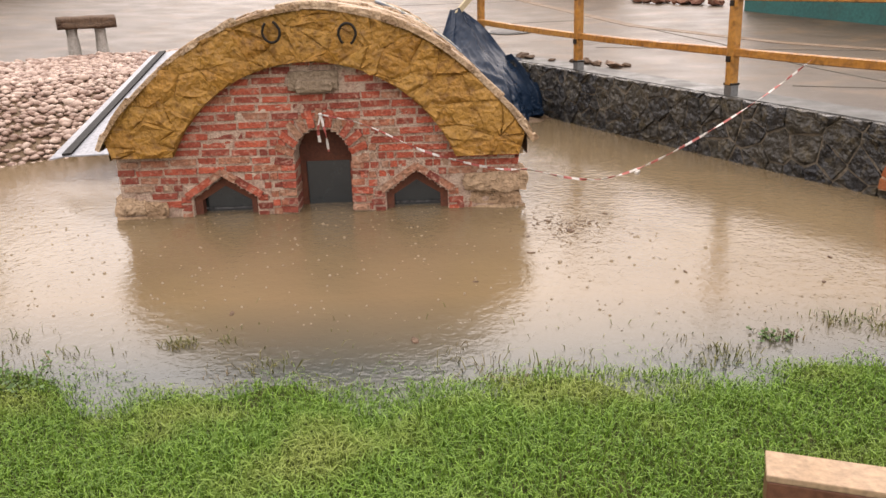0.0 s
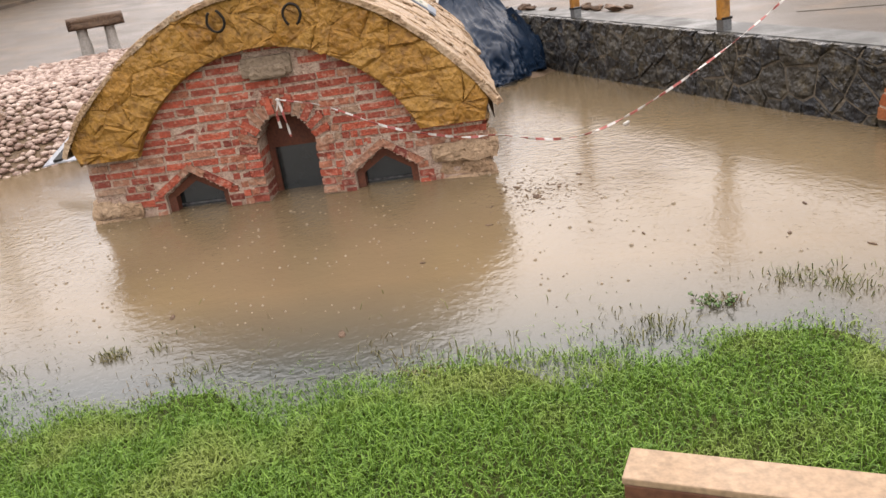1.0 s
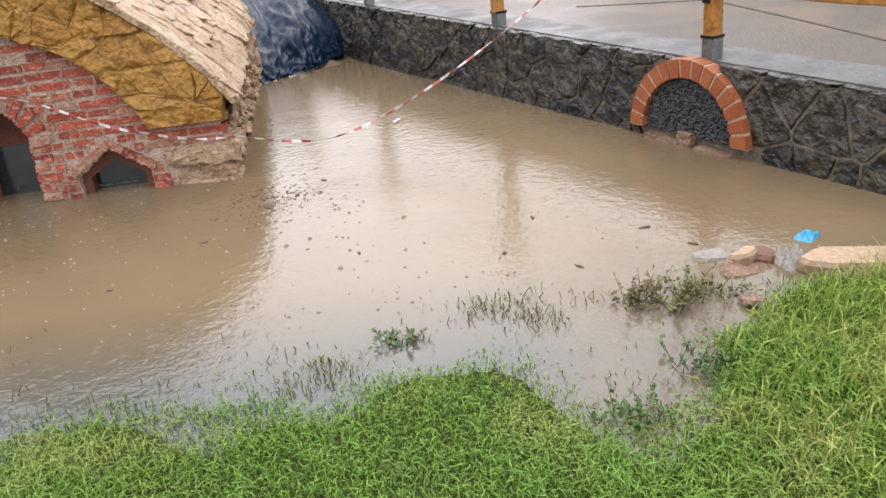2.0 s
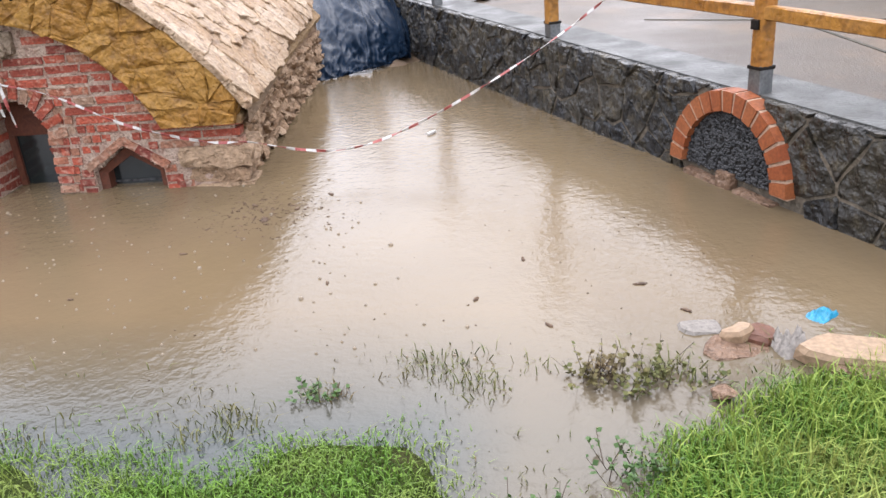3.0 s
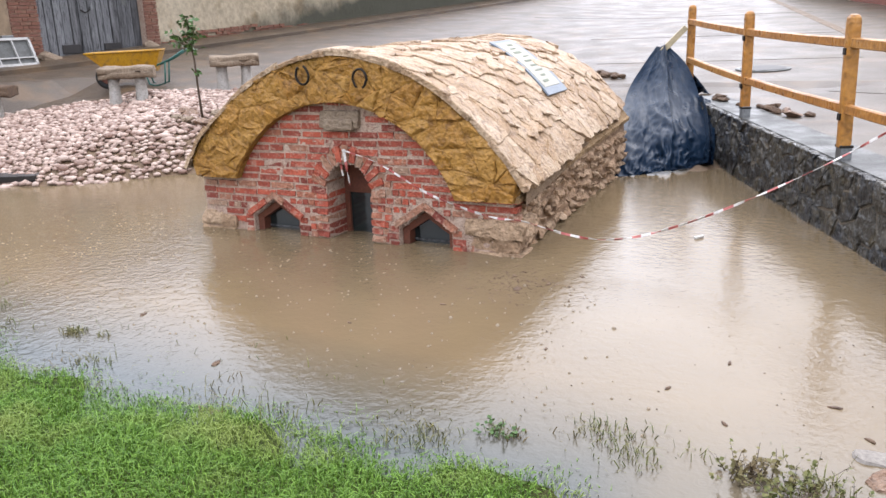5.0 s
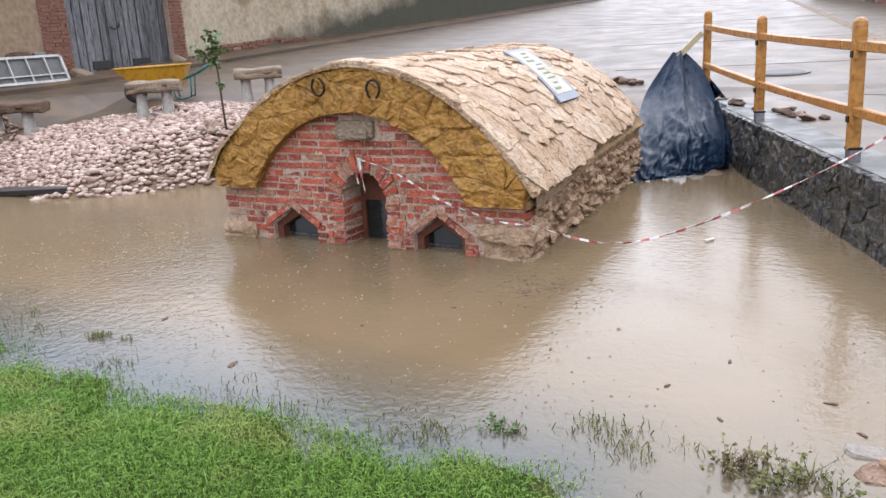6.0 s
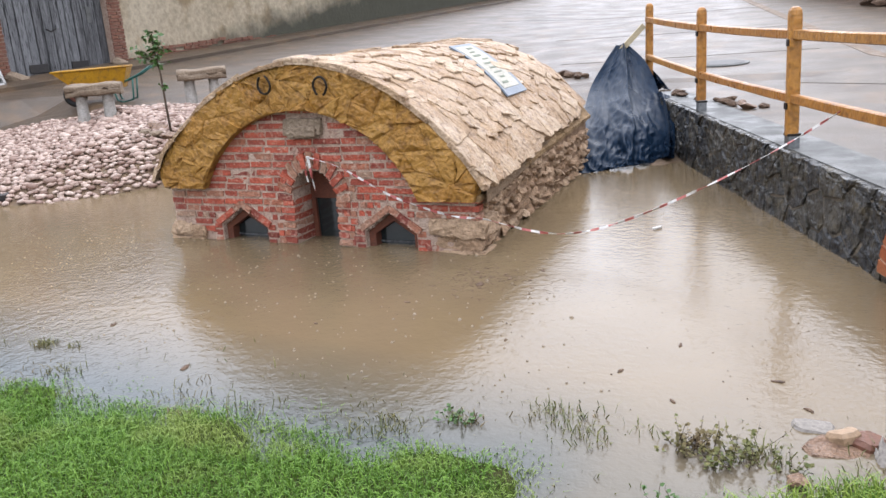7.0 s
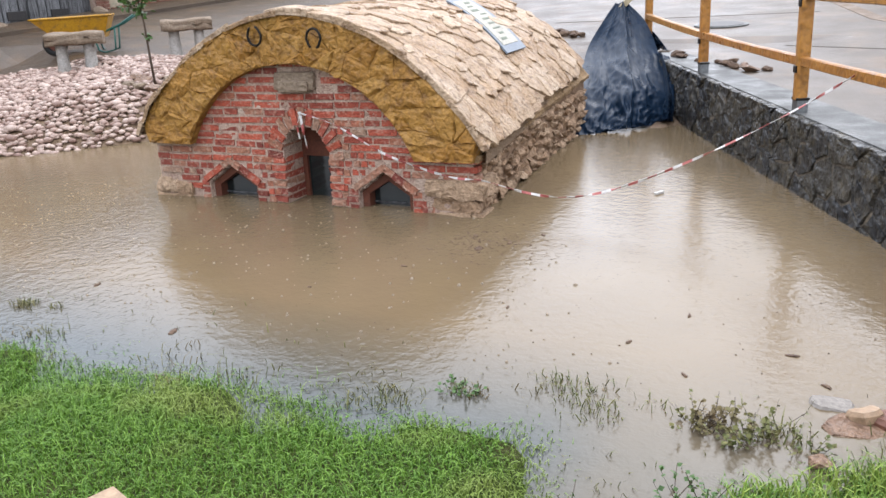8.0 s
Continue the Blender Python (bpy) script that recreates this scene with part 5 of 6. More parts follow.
for k in range(210):
    if k < 130:
        z = r3.uniform(0.88, 1.36)
        c0 = Vector((-0.075 + r3.gauss(0, 0.042), r3.gauss(0, 0.042), z))
    elif k < 200:
        L = r3.choice(limbs)
        c0 = Vector(L[1]).lerp(Vector(L[2]), r3.random()) + Vector((r3.gauss(0, 0.04), r3.gauss(0, 0.04), r3.gauss(0, 0.04)))
    else:
        c0 = Vector((-0.05 + r3.gauss(0, 0.03), r3.gauss(0, 0.03), r3.uniform(0.6, 0.75)))
    d = Vector((r3.gauss(0, 1), r3.gauss(0, 1), r3.uniform(-0.9, 0.4))).normalized() * r3.uniform(0.05, 0.09)
    sd = d.cross(Vector((r3.gauss(0, 1), r3.gauss(0, 1), 1))).normalized() * d.length * 0.36
    up = Vector((0, 0, 0.006))
    vs = [bm.verts.new(c0 + o) for o in (Vector(), d * 0.5 + sd + up, d, d * 0.5 - sd + up)]
    bm.faces.new((vs[0], vs[1], vs[2]))
    bm.faces.new((vs[0], vs[2], vs[3]))
part("crown", bm, M["leaf"], sap)


def loose_stone(x, y, z, size, material, label, group, flat=0.7, name="stone", seed=0):
    me = stone_mesh(200 + seed, flat, 22)
    me.materials.append(material)
    ob = new(name, me)
    ob.matrix_basis = pose(x, y, z + size * flat * 0.35, rng.uniform(-10, 10), rng.uniform(-10, 10), rng.uniform(0, 360)) @ Matrix.Diagonal((size, size, size, 1))
    return tagged(ob, label, "stone", group)


for k, (dx, dy, sz) in enumerate(((0.12, -0.12, 0.26), (-0.10, -0.16, 0.20), (-0.26, 0.05, 0.22), (-0.30, -0.16, 0.16), (0.28, 0.05, 0.24), (0.05, 0.22, 0.2), (-0.45, 0.1, 0.18))):
    loose_stone(tx + dx, ty + dy, zg(tx + dx, ty + dy), sz, M["grey_stone"] if k % 2 else M["sandstone"], "pale field stone set round the sapling", "stones round the sapling", 0.65, seed=k)

# stones lying on the street
for k, (x, y, sz) in enumerate(((2.70, 3.95, 0.20), (2.52, 4.15, 0.13), (2.42, 4.35, 0.16), (2.58, 4.4, 0.10), (2.86, 4.05, 0.12), (2.30, 4.55, 0.11), (2.45, 4.6, 0.14), (1.72, 5.2, 0.18), (1.80, 5.05, 0.14), (2.05, 4.72, 0.10), (2.05, 4.45, 0.08))):
    loose_stone(x, y, zg(x, y), sz, M["sandstone"] if k in (0, 3) else M["bark_top"], "wet brown stone lying on the street", "stones by the fence", 0.55, seed=20 + k)
for k in range(9):
    x, y = -0.95 + k * 0.1 + rng.uniform(-0.04, 0.04), 7.75 - k * 0.055 + rng.uniform(-0.1, 0.1)
    loose_stone(x, y, zg(x, y), rng.uniform(0.12, 0.22), M["bark_top"], "dark wet stone behind the hut", "stones behind the hut", 0.6, seed=40 + k)

# manhole cover, slab joints and far kerb of the street
def draped(name, pts, width, height, material, label, category, kind="structure", sub=12):
    bm = bmesh.new()
    P = []
    for a, b in zip(pts, pts[1:]):
        P += [Vector((a[0] + (b[0] - a[0]) * k / sub, a[1] + (b[1] - a[1]) * k / sub, 0)) for k in range(sub)]
    P.append(Vector((pts[-1][0], pts[-1][1], 0)))
    rings = []
    for i, p in enumerate(P):
        d = (P[min(i + 1, len(P) - 1)] - P[max(i - 1, 0)]).normalized()
        n = Vector((-d.y, d.x, 0)) * width / 2
        ring = []
        for q, up in ((n, -0.05), (n, height), (-n, height), (-n, -0.05)):
            w = p + q
            ring.append(bm.verts.new((w.x, w.y, zg(w.x, w.y) + up)))
        rings.append(ring)
    for r0, r1 in zip(rings, rings[1:]):
        for k in range(3):
            bm.faces.new((r0[k], r1[k], r1[k + 1], r0[k + 1]))
    bmesh.ops.recalc_face_normals(bm, faces=bm.faces[:])
    return tagged(part(name, bm, material), label, category, kind=kind)


draped("kerb", [(8.0, 3.5), (5.4, 6.2), (3.85, 8.8), (2.9, 12.5), (1.7, 17.3), (-0.2, 25), (-2.5, 34)], 0.22, 0.006, M["earth"], "low muddy concrete edge of the far pavement", "kerb")
for pts in ([(5.4, -0.6), (4.6, 6.2), (3.4, 10.5)], [(2.3, 6.4), (9.0, 4.2)], [(-1.2, 9.2), (3.0, 9.9)], [(-3, 14.0), (2.4, 14.6)], [(-7, 20), (1.0, 21.5)], [(4.1, 2.2), (9, 0.2)]):
    draped("trim", pts, 0.025, 0.005, M["damp"], "dark joint between street slabs", "joint")
cover = thing("manhole_cover", pose(1.72, 8.4, zg(1.72, 8.4) + 0.004, 2.6), "round cast-iron manhole cover in the street", "manhole cover")
bm = bmesh.new()
bmesh.ops.create_cone(bm, cap_ends=True, segments=32, radius1=0.40, radius2=0.40, depth=0.03)
part("frame", bm, M["kerb"], cover)
bm = bmesh.new()
bmesh.ops.create_cone(bm, cap_ends=True, segments=32, radius1=0.33, radius2=0.33, depth=0.04)
part("lid", bm, M["dark_metal"], cover)

# ---- old barn across the street ----
FX = -11.6
barn = thing("barn_facade", pose(FX, 7.0, 1.3), "old barn front of stained lime render with brick door piers", "building", kind="structure")
o3 = Matrix.Translation((-FX, -7.0, -1.3))


def facade(name, y0, y1, material, proud, z_lo=0.6, z_hi=3.8, label="", thick=0.4):
    ob = part(name, bar(FX - thick, y0, z_lo, FX + proud, y1, z_hi, 0.01), material, barn, label)
    ob.matrix_basis = o3
    return ob


facade("wall", 8.78, 36.0, M["barn_render"], 0.0, label="damp-stained beige lime-rendered wall")
facade("wall", -12.0, 5.12, M["render_tan"], 0.0, label="tan earth-rendered wall")
facade("lintel", 5.12, 8.78, M["render_tan"], 0.0, 3.5, 3.8)
facade("recess", 5.5, 8.55, M["damp"], -0.36, 0.6, 3.5, thick=0.6)
r4 = random.Random(12)
pier_mesh = []
for k in range(4):
    bm = bmesh.new()
    box(bm, 0, -0.5, -0.5, 1, 0.5, 0.5, jitter=0.04)
    me = bpy.data.meshes.new("brick")
    bm.to_mesh(me)
    bm.free()
    me.materials.append(M["far_brick"])
    pier_mesh.append(me)
for y0, y1 in ((5.12, 5.74), (8.40, 8.78)):
    pier = facade("pier", y0, y1, M["mortar"], 0.005, 0.7, 3.5, "red brick door pier")
    for row in range(27):
        z = 1.16 + row * 0.075
        y = y0 + (0.0 if row % 2 else -0.06)
        while y < y1 - 0.04:
            ln = min(r4.choice((0.24, 0.25, 0.12)), y1 - y)
            a, b = max(y, y0), y + ln
            if b - a > 0.05:
                ob = new("brick", r4.choice(pier_mesh))
                ob.parent = pier
                ob.matrix_basis = Matrix.Translation((FX + 0.0 + r4.uniform(-0.01, 0.008), (a + b) / 2, z)) @ Matrix.Diagonal((0.03, b - a - 0.012, 0.06, 1))
            y += ln
bm = bmesh.new()
for v in box(bm, FX - 5.0, -12.2, 3.8, FX + 0.3, 36.2, 3.9):
    v.co.z += (FX + 0.3 - v.co.x) * 0.3
part("roof", bm, M["far_brick"], barn, "low tiled barn roof").matrix_basis = o3
# exposed brick footing along the foot of the rendered wall
for row in range(3):
    y = 8.8 + row * 0.4
    while y < 14.2 - row * 1.1:
        ln = r4.uniform(0.2, 0.3)
        if r4.random() < 0.86:
            ob = new("footing_brick", r4.choice(pier_mesh))
            ob.parent = barn
            ob.matrix_basis = o3 @ Matrix.Translation((FX - 0.01 + r4.uniform(0, 0.03), y + ln / 2, zg(FX + 0.8, y) + 0.13 + row * 0.075 + r4.uniform(-0.01, 0.01))) @ Matrix.Diagonal((0.04, ln - 0.02, 0.065, 1))
        y += ln
# patches of bare masonry in the tan wall
for y, z, w, h in ((4.55, 1.6, 0.5, 0.36), (3.9, 1.9, 0.4, 0.25)):
    bm = bmesh.new()
    prism(bm, [(w / 2 * math.cos(a) * (1 + 0.2 * math.sin(3 * a)), h / 2 * math.sin(a) * (1 + 0.2 * math.cos(2 * a))) for a in [k * math.tau / 14 for k in range(14)]], 0.0, -0.012, 0.01)
    bm.transform(Matrix.Translation((FX, y, z)) @ Euler((0, 0, math.pi / 2)).to_matrix().to_4x4())
    part("bare_patch", bm, M["bark_top"], barn).matrix_basis = o3
part("meter_box", bar(FX, 4.85, 1.52, FX + 0.08, 5.10, 1.70, 0.01), M["galv"], barn, "small grey meter box").matrix_basis = o3

# plank doors
bd = thing("barn_door", pose(FX - 0.18, 7.0, 1.3), "weathered grey plank double barn door with a chain", "door", kind="structure")
y = 5.76
k = 0
while y < 8.37:
    w = min(r4.uniform(0.16, 0.24), 8.40 - y)
    z0 = 1.20 + r4.uniform(0, 0.05)
    part("plank", bar(0, y - 7.0 + 0.012, z0 - 1.3 - 0.15, 0.04 + r4.uniform(-0.008, 0.012), y - 7.0 + w - 0.012, 2.18, 0.006), M["grey_wood"], bd)
    y += w
for z in (1.75,):
    for a, b in ((-1.2, -0.01), (0.01, 1.2)):
        part("ledge", bar(0.03, a, z, 0.065, b, z + 0.06, 0.005), M["grey_wood"], bd)
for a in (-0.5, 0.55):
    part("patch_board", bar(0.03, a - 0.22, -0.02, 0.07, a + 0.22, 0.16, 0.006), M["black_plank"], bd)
part("notice", bar(0.045, 0.93, 0.95, 0.06, 1.05, 1.30, 0.002), M["kerb"], bd, "faded pale notice strip")
tube("chain", [(0.09, -0.18, 0.86), (0.1, -0.08, 0.80), (0.1, 0.02, 0.84), (0.1, 0.10, 0.90)], 0.014, M["dark_metal"], bd)
part("padlock", bar(0.08, 0.06, 0.86, 0.12, 0.12, 0.94, 0.008), M["galv"], bd)
for yy, sz in ((5.72, 0.34), (8.32, 0.30)):
    loose_stone(FX + 0.22, yy, zg(FX + 0.2, yy) - 0.05, sz * 1.3, M["grey_stone"], "grey guard stone at the foot of the door pier", "guard stones", 0.8, seed=int(yy * 10))

# pavement strip along the barn
draped("pavement", [(FX + 0.55, -10), (FX + 0.55, 5.0), (FX + 0.55, 20), (FX + 0.4, 36)], 1.15, 0.075, M["concrete"], "narrow wet pavement along the barn wall", "pavement")

# white casement leaning on the barn wall
case = thing("window_casement", pose(-10.95, 4.2, zg(-10.95, 4.2) + 0.08, 0, -22, 0), "old white glazed casement leaning against the barn wall", "window")
W2, H2 = 1.9, 0.56
for nm, y0, z0, y1, z1 in [("rail", -W2 / 2, 0, W2 / 2, 0.05), ("rail", -W2 / 2, H2 - 0.05, W2 / 2, H2), ("stile", -W2 / 2, 0, -W2 / 2 + 0.05, H2), ("stile", W2 / 2 - 0.05, 0, W2 / 2, H2), ("glazing_bar", -W2 / 2, 0.15, W2 / 2, 0.175)] + [("glazing_bar", -W2 / 2 + W2 * k / 5 - 0.012, 0.04, -W2 / 2 + W2 * k / 5 + 0.012, H2 - 0.04) for k in range(1, 5)]:
    part(nm, bar(-0.02, y0, z0, 0.025, y1, z1, 0.004), M["white_paint"], case)
part("backing", bar(-0.03, -W2 / 2 + 0.03, 0.03, -0.021, W2 / 2 - 0.03, H2 - 0.03, 0.002), M["kerb"], case, "milky panes")

# buildings at the far right of the street
fh = thing("far_house", pose(3.0, 25, 1.6), "far village house with brick-red dado and dark doorway", "house")
d_ = (Vector((3.6, 21.2, 0)) - Vector((0.6, 29.0, 0)))
rot = math.atan2(d_.y, d_.x)
Lh = d_.length
fm = Matrix.Translation((0.6, 29.0, 1.3)) @ Matrix.Rotation(rot, 4, "Z")
fh.matrix_basis = fm
part("wall", bar(-6, 0, -1, Lh + 4, 0.4, 3.6, 0.01), M["render_beige"], fh)
part("dado", bar(Lh * 0.35, -0.03, -1, Lh + 4, 0.0, 1.0, 0.01), M["red_wall"], fh, "brick-red painted dado")
part("door", bar(Lh * 0.2, -0.05, 0.1, Lh * 0.2 + 0.9, 0.0, 2.2, 0.01), M["damp"], fh, "dark doorway")
for k in range(16):
    loose_stone(3.75 + rng.uniform(-0.5, 0.5), 18.9 + rng.uniform(-0.5, 0.5), zg(3.75, 18.9) + (k % 3) * 0.12, rng.uniform(0.25, 0.4), M["bark_top"], "brown rubble heaped beside the street", "rubble heap", 0.6, seed=70 + k)
th_ = thing("roadside_building", Matrix.Identity(4), "building beyond the street with a teal painted plinth", "building")
a, b = Vector((6.35, 10.7, 0.6)), Vector((10.3, 1.6, 0.6))
th_.matrix_basis = Matrix.Translation(a) @ Matrix.Rotation(math.atan2((b - a).y, (b - a).x), 4, "Z")
part("wall", bar(0, 0.04, -0.5, (b - a).length, 0.5, 2.6, 0.01), M["render_beige"], th_)
part("plinth", bar(-0.03, 0, -0.5, (b - a).length, 0.05, 1.25, 0.01), M["teal"], th_, "teal painted plinth")
for k in range(26):
    x = 4.6 + 1.75 * rng.random()
    y = 13.3 - (x - 4.6) * 0.9 + rng.uniform(-0.1, 0.5)
    loose_stone(x, y, zg(x, y) + 0.02, rng.uniform(0.15, 0.3), M["far_brick"], "broken brick in a heap across the street", "broken bricks", 0.55, seed=100 + k)

# ---- lawn: grass, weeds and litter at the water's edge ----
def blades(n, xr, yr, hmin, hmax, width, lean, keep, seed, z_of):
    R = np.random.RandomState(seed)
    x, y = R.uniform(*xr, n), R.uniform(*yr, n)
    k = keep(x, y, R)
    x, y = x[k], y[k]
    n = len(x)
    z = z_of(x, y)
    h = R.uniform(hmin, hmax, n) * (0.75 + 0.5 * (np.sin(x * 2.1 + np.sin(y * 3)) * 0.5 + 0.5))
    a = R.uniform(0, 2 * np.pi, n)
    ln = R.uniform(0.2, 1.0, n) * lean * h
    w = width * R.uniform(0.6, 1.3, n)
    q = R.uniform(0, 2 * np.pi, n)
    cx, cy, sx, sy = np.cos(a) * ln, np.sin(a) * ln, np.cos(q) * w, np.sin(q) * w
    base = np.stack([x, y, z - 0.004], 1)
    midp = base + np.stack([cx * 0.35, cy * 0.35, h * 0.6], 1)
    tip = base + np.stack([cx, cy, h * (1 - 0.25 * lean)], 1)
    side = np.stack([sx, sy, np.zeros(n)], 1)
    V = np.stack([base - side, base + side, midp + side * 0.8, midp - side * 0.8, tip], 1).reshape(-1, 3)
    i0 = np.arange(n) * 5
    F = [(int(i), int(i) + 1, int(i) + 2, int(i) + 3) for i in i0] + [(int(i) + 3, int(i) + 2, int(i) + 4) for i in i0]
    return mesh_from(V.tolist(), F)


def on_lawn(x, y, R):
    d = np.interp(x, LAWN_X, LAWN_Y) - y
    patch = 0.5 + 0.5 * np.sin(7 * x + 3 * np.sin(5 * y)) * np.sin(6 * y + 2 * x)
    edge = np.where(d < 0.0, np.exp(d / 0.15) * 0.65 * patch, np.where(d < 0.35, 0.25 + 0.75 * np.clip(patch + d * 1.6, 0, 1), 1.0))
    near = np.clip(1.15 - (-y - 2.6) * 0.10, 0.4, 1.0)
    return R.rand(len(x)) < edge * near


def drowned(x, y, R):
    d = np.interp(x, LAWN_X, LAWN_Y) - y
    clump = np.sin(3.1 * x + 2 * np.sin(2.3 * y + 1)) * np.sin(9 * x + 4 * y) * 0.5 + 0.5
    return R.rand(len(x)) < np.where(d > 0.05, 0.0, np.exp((d - 0.05) / 0.22)) * clump ** 2 * 0.8


def lawn_base(x, y):
    return np.maximum(lawn_z(x, y), -0.06)


tagged(mesh_part("grass", blades(300000, (-2.2, 5.4), (-5.0, -1.2), 0.03, 0.068, 0.0023, 1.35, on_lawn, 1, lawn_base), M["grass"]), "short wet green lawn grass", "grass", kind="stuff")
tagged(mesh_part("grass", blades(220000, (-6.5, 8.0), (-8.2, -1.0), 0.03, 0.075, 0.008, 1.35, lambda x, y, R: on_lawn(x, y, R) & ((x < -2.1) | (x > 5.3) | (y < -4.9)) & ((behind_wall(x, y) < -0.05) | (y < -4.85)) & (R.rand(len(x)) < np.clip((np.hypot(x - 0.9, (y + 2.8) * 1.25) - 7.2) / -1.8, 0, 1)), 6, lawn_base), M["grass"]), "short wet green lawn grass further off", "grass", kind="stuff")
tagged(mesh_part("drowned_grass", blades(26000, (-2.6, 4.2), (-3.1, -1.6), 0.025, 0.075, 0.0024, 1.3, drowned, 7, lambda a, b: a * 0 - 0.012), M["weed"]), "ragged grass tips standing out of the shallow water", "grass", kind="stuff")
tagged(mesh_part("grass", blades(22000, (3.35, 5.6), (-4.2, -1.6), 0.05, 0.12, 0.0026, 0.9, lambda x, y, R: (np.interp(x, LAWN_X, LAWN_Y) - y > 0.04) & (R.rand(len(x)) < np.clip((x - 3.3) * 1.6, 0.1, 1)), 2, lawn_base), M["long_grass"]), "longer uncut grass at the water's edge", "grass", kind="stuff")


def clover(n, seed):
    R = np.random.RandomState(seed)
    V, F = [], []
    for _ in range(n):
        x, y = R.uniform(-2, 5.2), R.uniform(-4.9, -2.3)
        if np.interp(x, LAWN_X, LAWN_Y) - y < 0.05 or R.rand() > 0.35 + 0.5 * math.sin(3.1 * x + 1) * math.sin(4.2 * y):
            continue
        z = float(lawn_z(x, y)) + R.uniform(0.02, 0.05)
        for k in range(3):
            a = R.uniform(0, 0.6) + k * 2.09
            r = R.uniform(0.004, 0.0075)
            i = len(V)
            cx, cy = x + math.cos(a) * r, y + math.sin(a) * r
            V += [(x, y, z), (cx + math.cos(a + 1.57) * r * 0.8, cy + math.sin(a + 1.57) * r * 0.8, z + 0.006), (cx + math.cos(a) * r * 0.9, cy + math.sin(a) * r * 0.9, z + 0.002), (cx - math.cos(a + 1.57) * r * 0.8, cy - math.sin(a + 1.57) * r * 0.8, z + 0.006)]
            F.append((i, i + 1, i + 2, i + 3))
    return mesh_from(V, F)


tagged(mesh_part("clover", clover(2600, 3), M["grass"]), "clover leaves scattered through the lawn", "clover", kind="stuff")

# stems that stand out of the shallow water
SPOTS = [(2.78, -2.16, 0.22, 70), (2.40, -2.32, 0.10, 40), (2.95, -2.30, 0.16, 40), (-0.42, -2.30, 0.10, 50), (-0.20, -2.26, 0.06, 14), (0.05, -2.55, 0.16, 30), (1.25, -2.66, 0.25, 40), (2.1, -2.50, 0.2, 50), (3.15, -2.15, 0.12, 14), (-0.9, -2.4, 0.2, 14), (-1.3, -2.2, 0.25, 14), (3.62, -2.22, 0.12, 30)]
for k, (x, y, r, n) in enumerate(SPOTS):
    def near(px_, py_, R, x=x, y=y, r=r):
        return np.exp(-((px_ - x) ** 2 + (py_ - y) ** 2) / (2 * (r * 0.5) ** 2)) > R.rand(len(px_))
    me = blades(n * 4, (x - r, x + r), (y - r * 0.6, y + r * 0.6), 0.03, 0.10, 0.0028, 1.3, near, 50 + k, lambda a, b: a * 0 - 0.01)
    tagged(mesh_part("drowned_grass", me, M["weed"]), "thin grass stems standing out of the flood water", "grass tuft", kind="stuff")


def weed(x, y, z, radius, height, stems, seed, label, material):
    """A low leafy weed: thin stems with small leaves."""
    ob = thing("weed", pose(x, y, z), label, "plant", "weeds at the water's edge")
    r = random.Random(seed)
    bm = bmesh.new()
    bl = bmesh.new()
    for _ in range(stems):
        a, q = r.uniform(0, math.tau), radius * math.sqrt(r.random())
        foot = Vector((q * math.cos(a) * 1.4, q * math.sin(a) * 0.8, -0.03))
        tip = foot + Vector((r.gauss(0, 0.05), r.gauss(0, 0.05), height * r.uniform(0.5, 1.1)))
        sd = Vector((r.uniform(-1, 1), r.uniform(-1, 1), 0)).normalized() * 0.0022
        vs = [bm.verts.new(p) for p in (foot - sd, foot + sd, tip + sd * 0.5, tip - sd * 0.5)]
        bm.faces.new(vs)
        for k in range(r.randint(5, 9)):
            c0 = foot.lerp(tip, r.uniform(0.35, 1.0))
            d = Vector((r.gauss(0, 1), r.gauss(0, 1), r.uniform(-0.2, 0.8))).normalized() * r.uniform(0.010, 0.026)
            s2 = d.cross(Vector((0.3, r.gauss(0, 1), 1))).normalized() * d.length * 0.4
            vs = [bl.verts.new(c0 + o) for o in (Vector(), d * 0.5 + s2, d, d * 0.5 - s2)]
            bl.faces.new(vs)
    part("stem", bm, M["bark"], ob)
    part("foliage", bl, material, ob)


weed(3.47, -2.26, 0.0, 0.13, 0.12, 62, 1, "brownish half-drowned leafy weed at the water's edge", M["weed"])
weed(3.36, -2.22, 0.0, 0.06, 0.12, 26, 2, "small half-drowned weed with yellow-green leaves", M["weed"])
weed(3.68, -2.28, 0.0, 0.07, 0.09, 20, 3, "dark half-drowned weed in shallow water", M["weed"])
weed(2.36, -2.33, 0.0, 0.05, 0.07, 18, 4, "small green weed in shallow water", M["leaf"])
weed(3.12, -3.02, 0.02, 0.10, 0.10, 30, 5, "pale green weed at the edge of the inlet", M["leaf"])
weed(3.42, -2.78, 0.02, 0.08, 0.10, 26, 6, "pale green weed at the edge of the inlet", M["leaf"])
weed(-0.95, -2.75, 0.02, 0.12, 0.12, 30, 7, "broad green weed at the lawn's edge", M["leaf"])

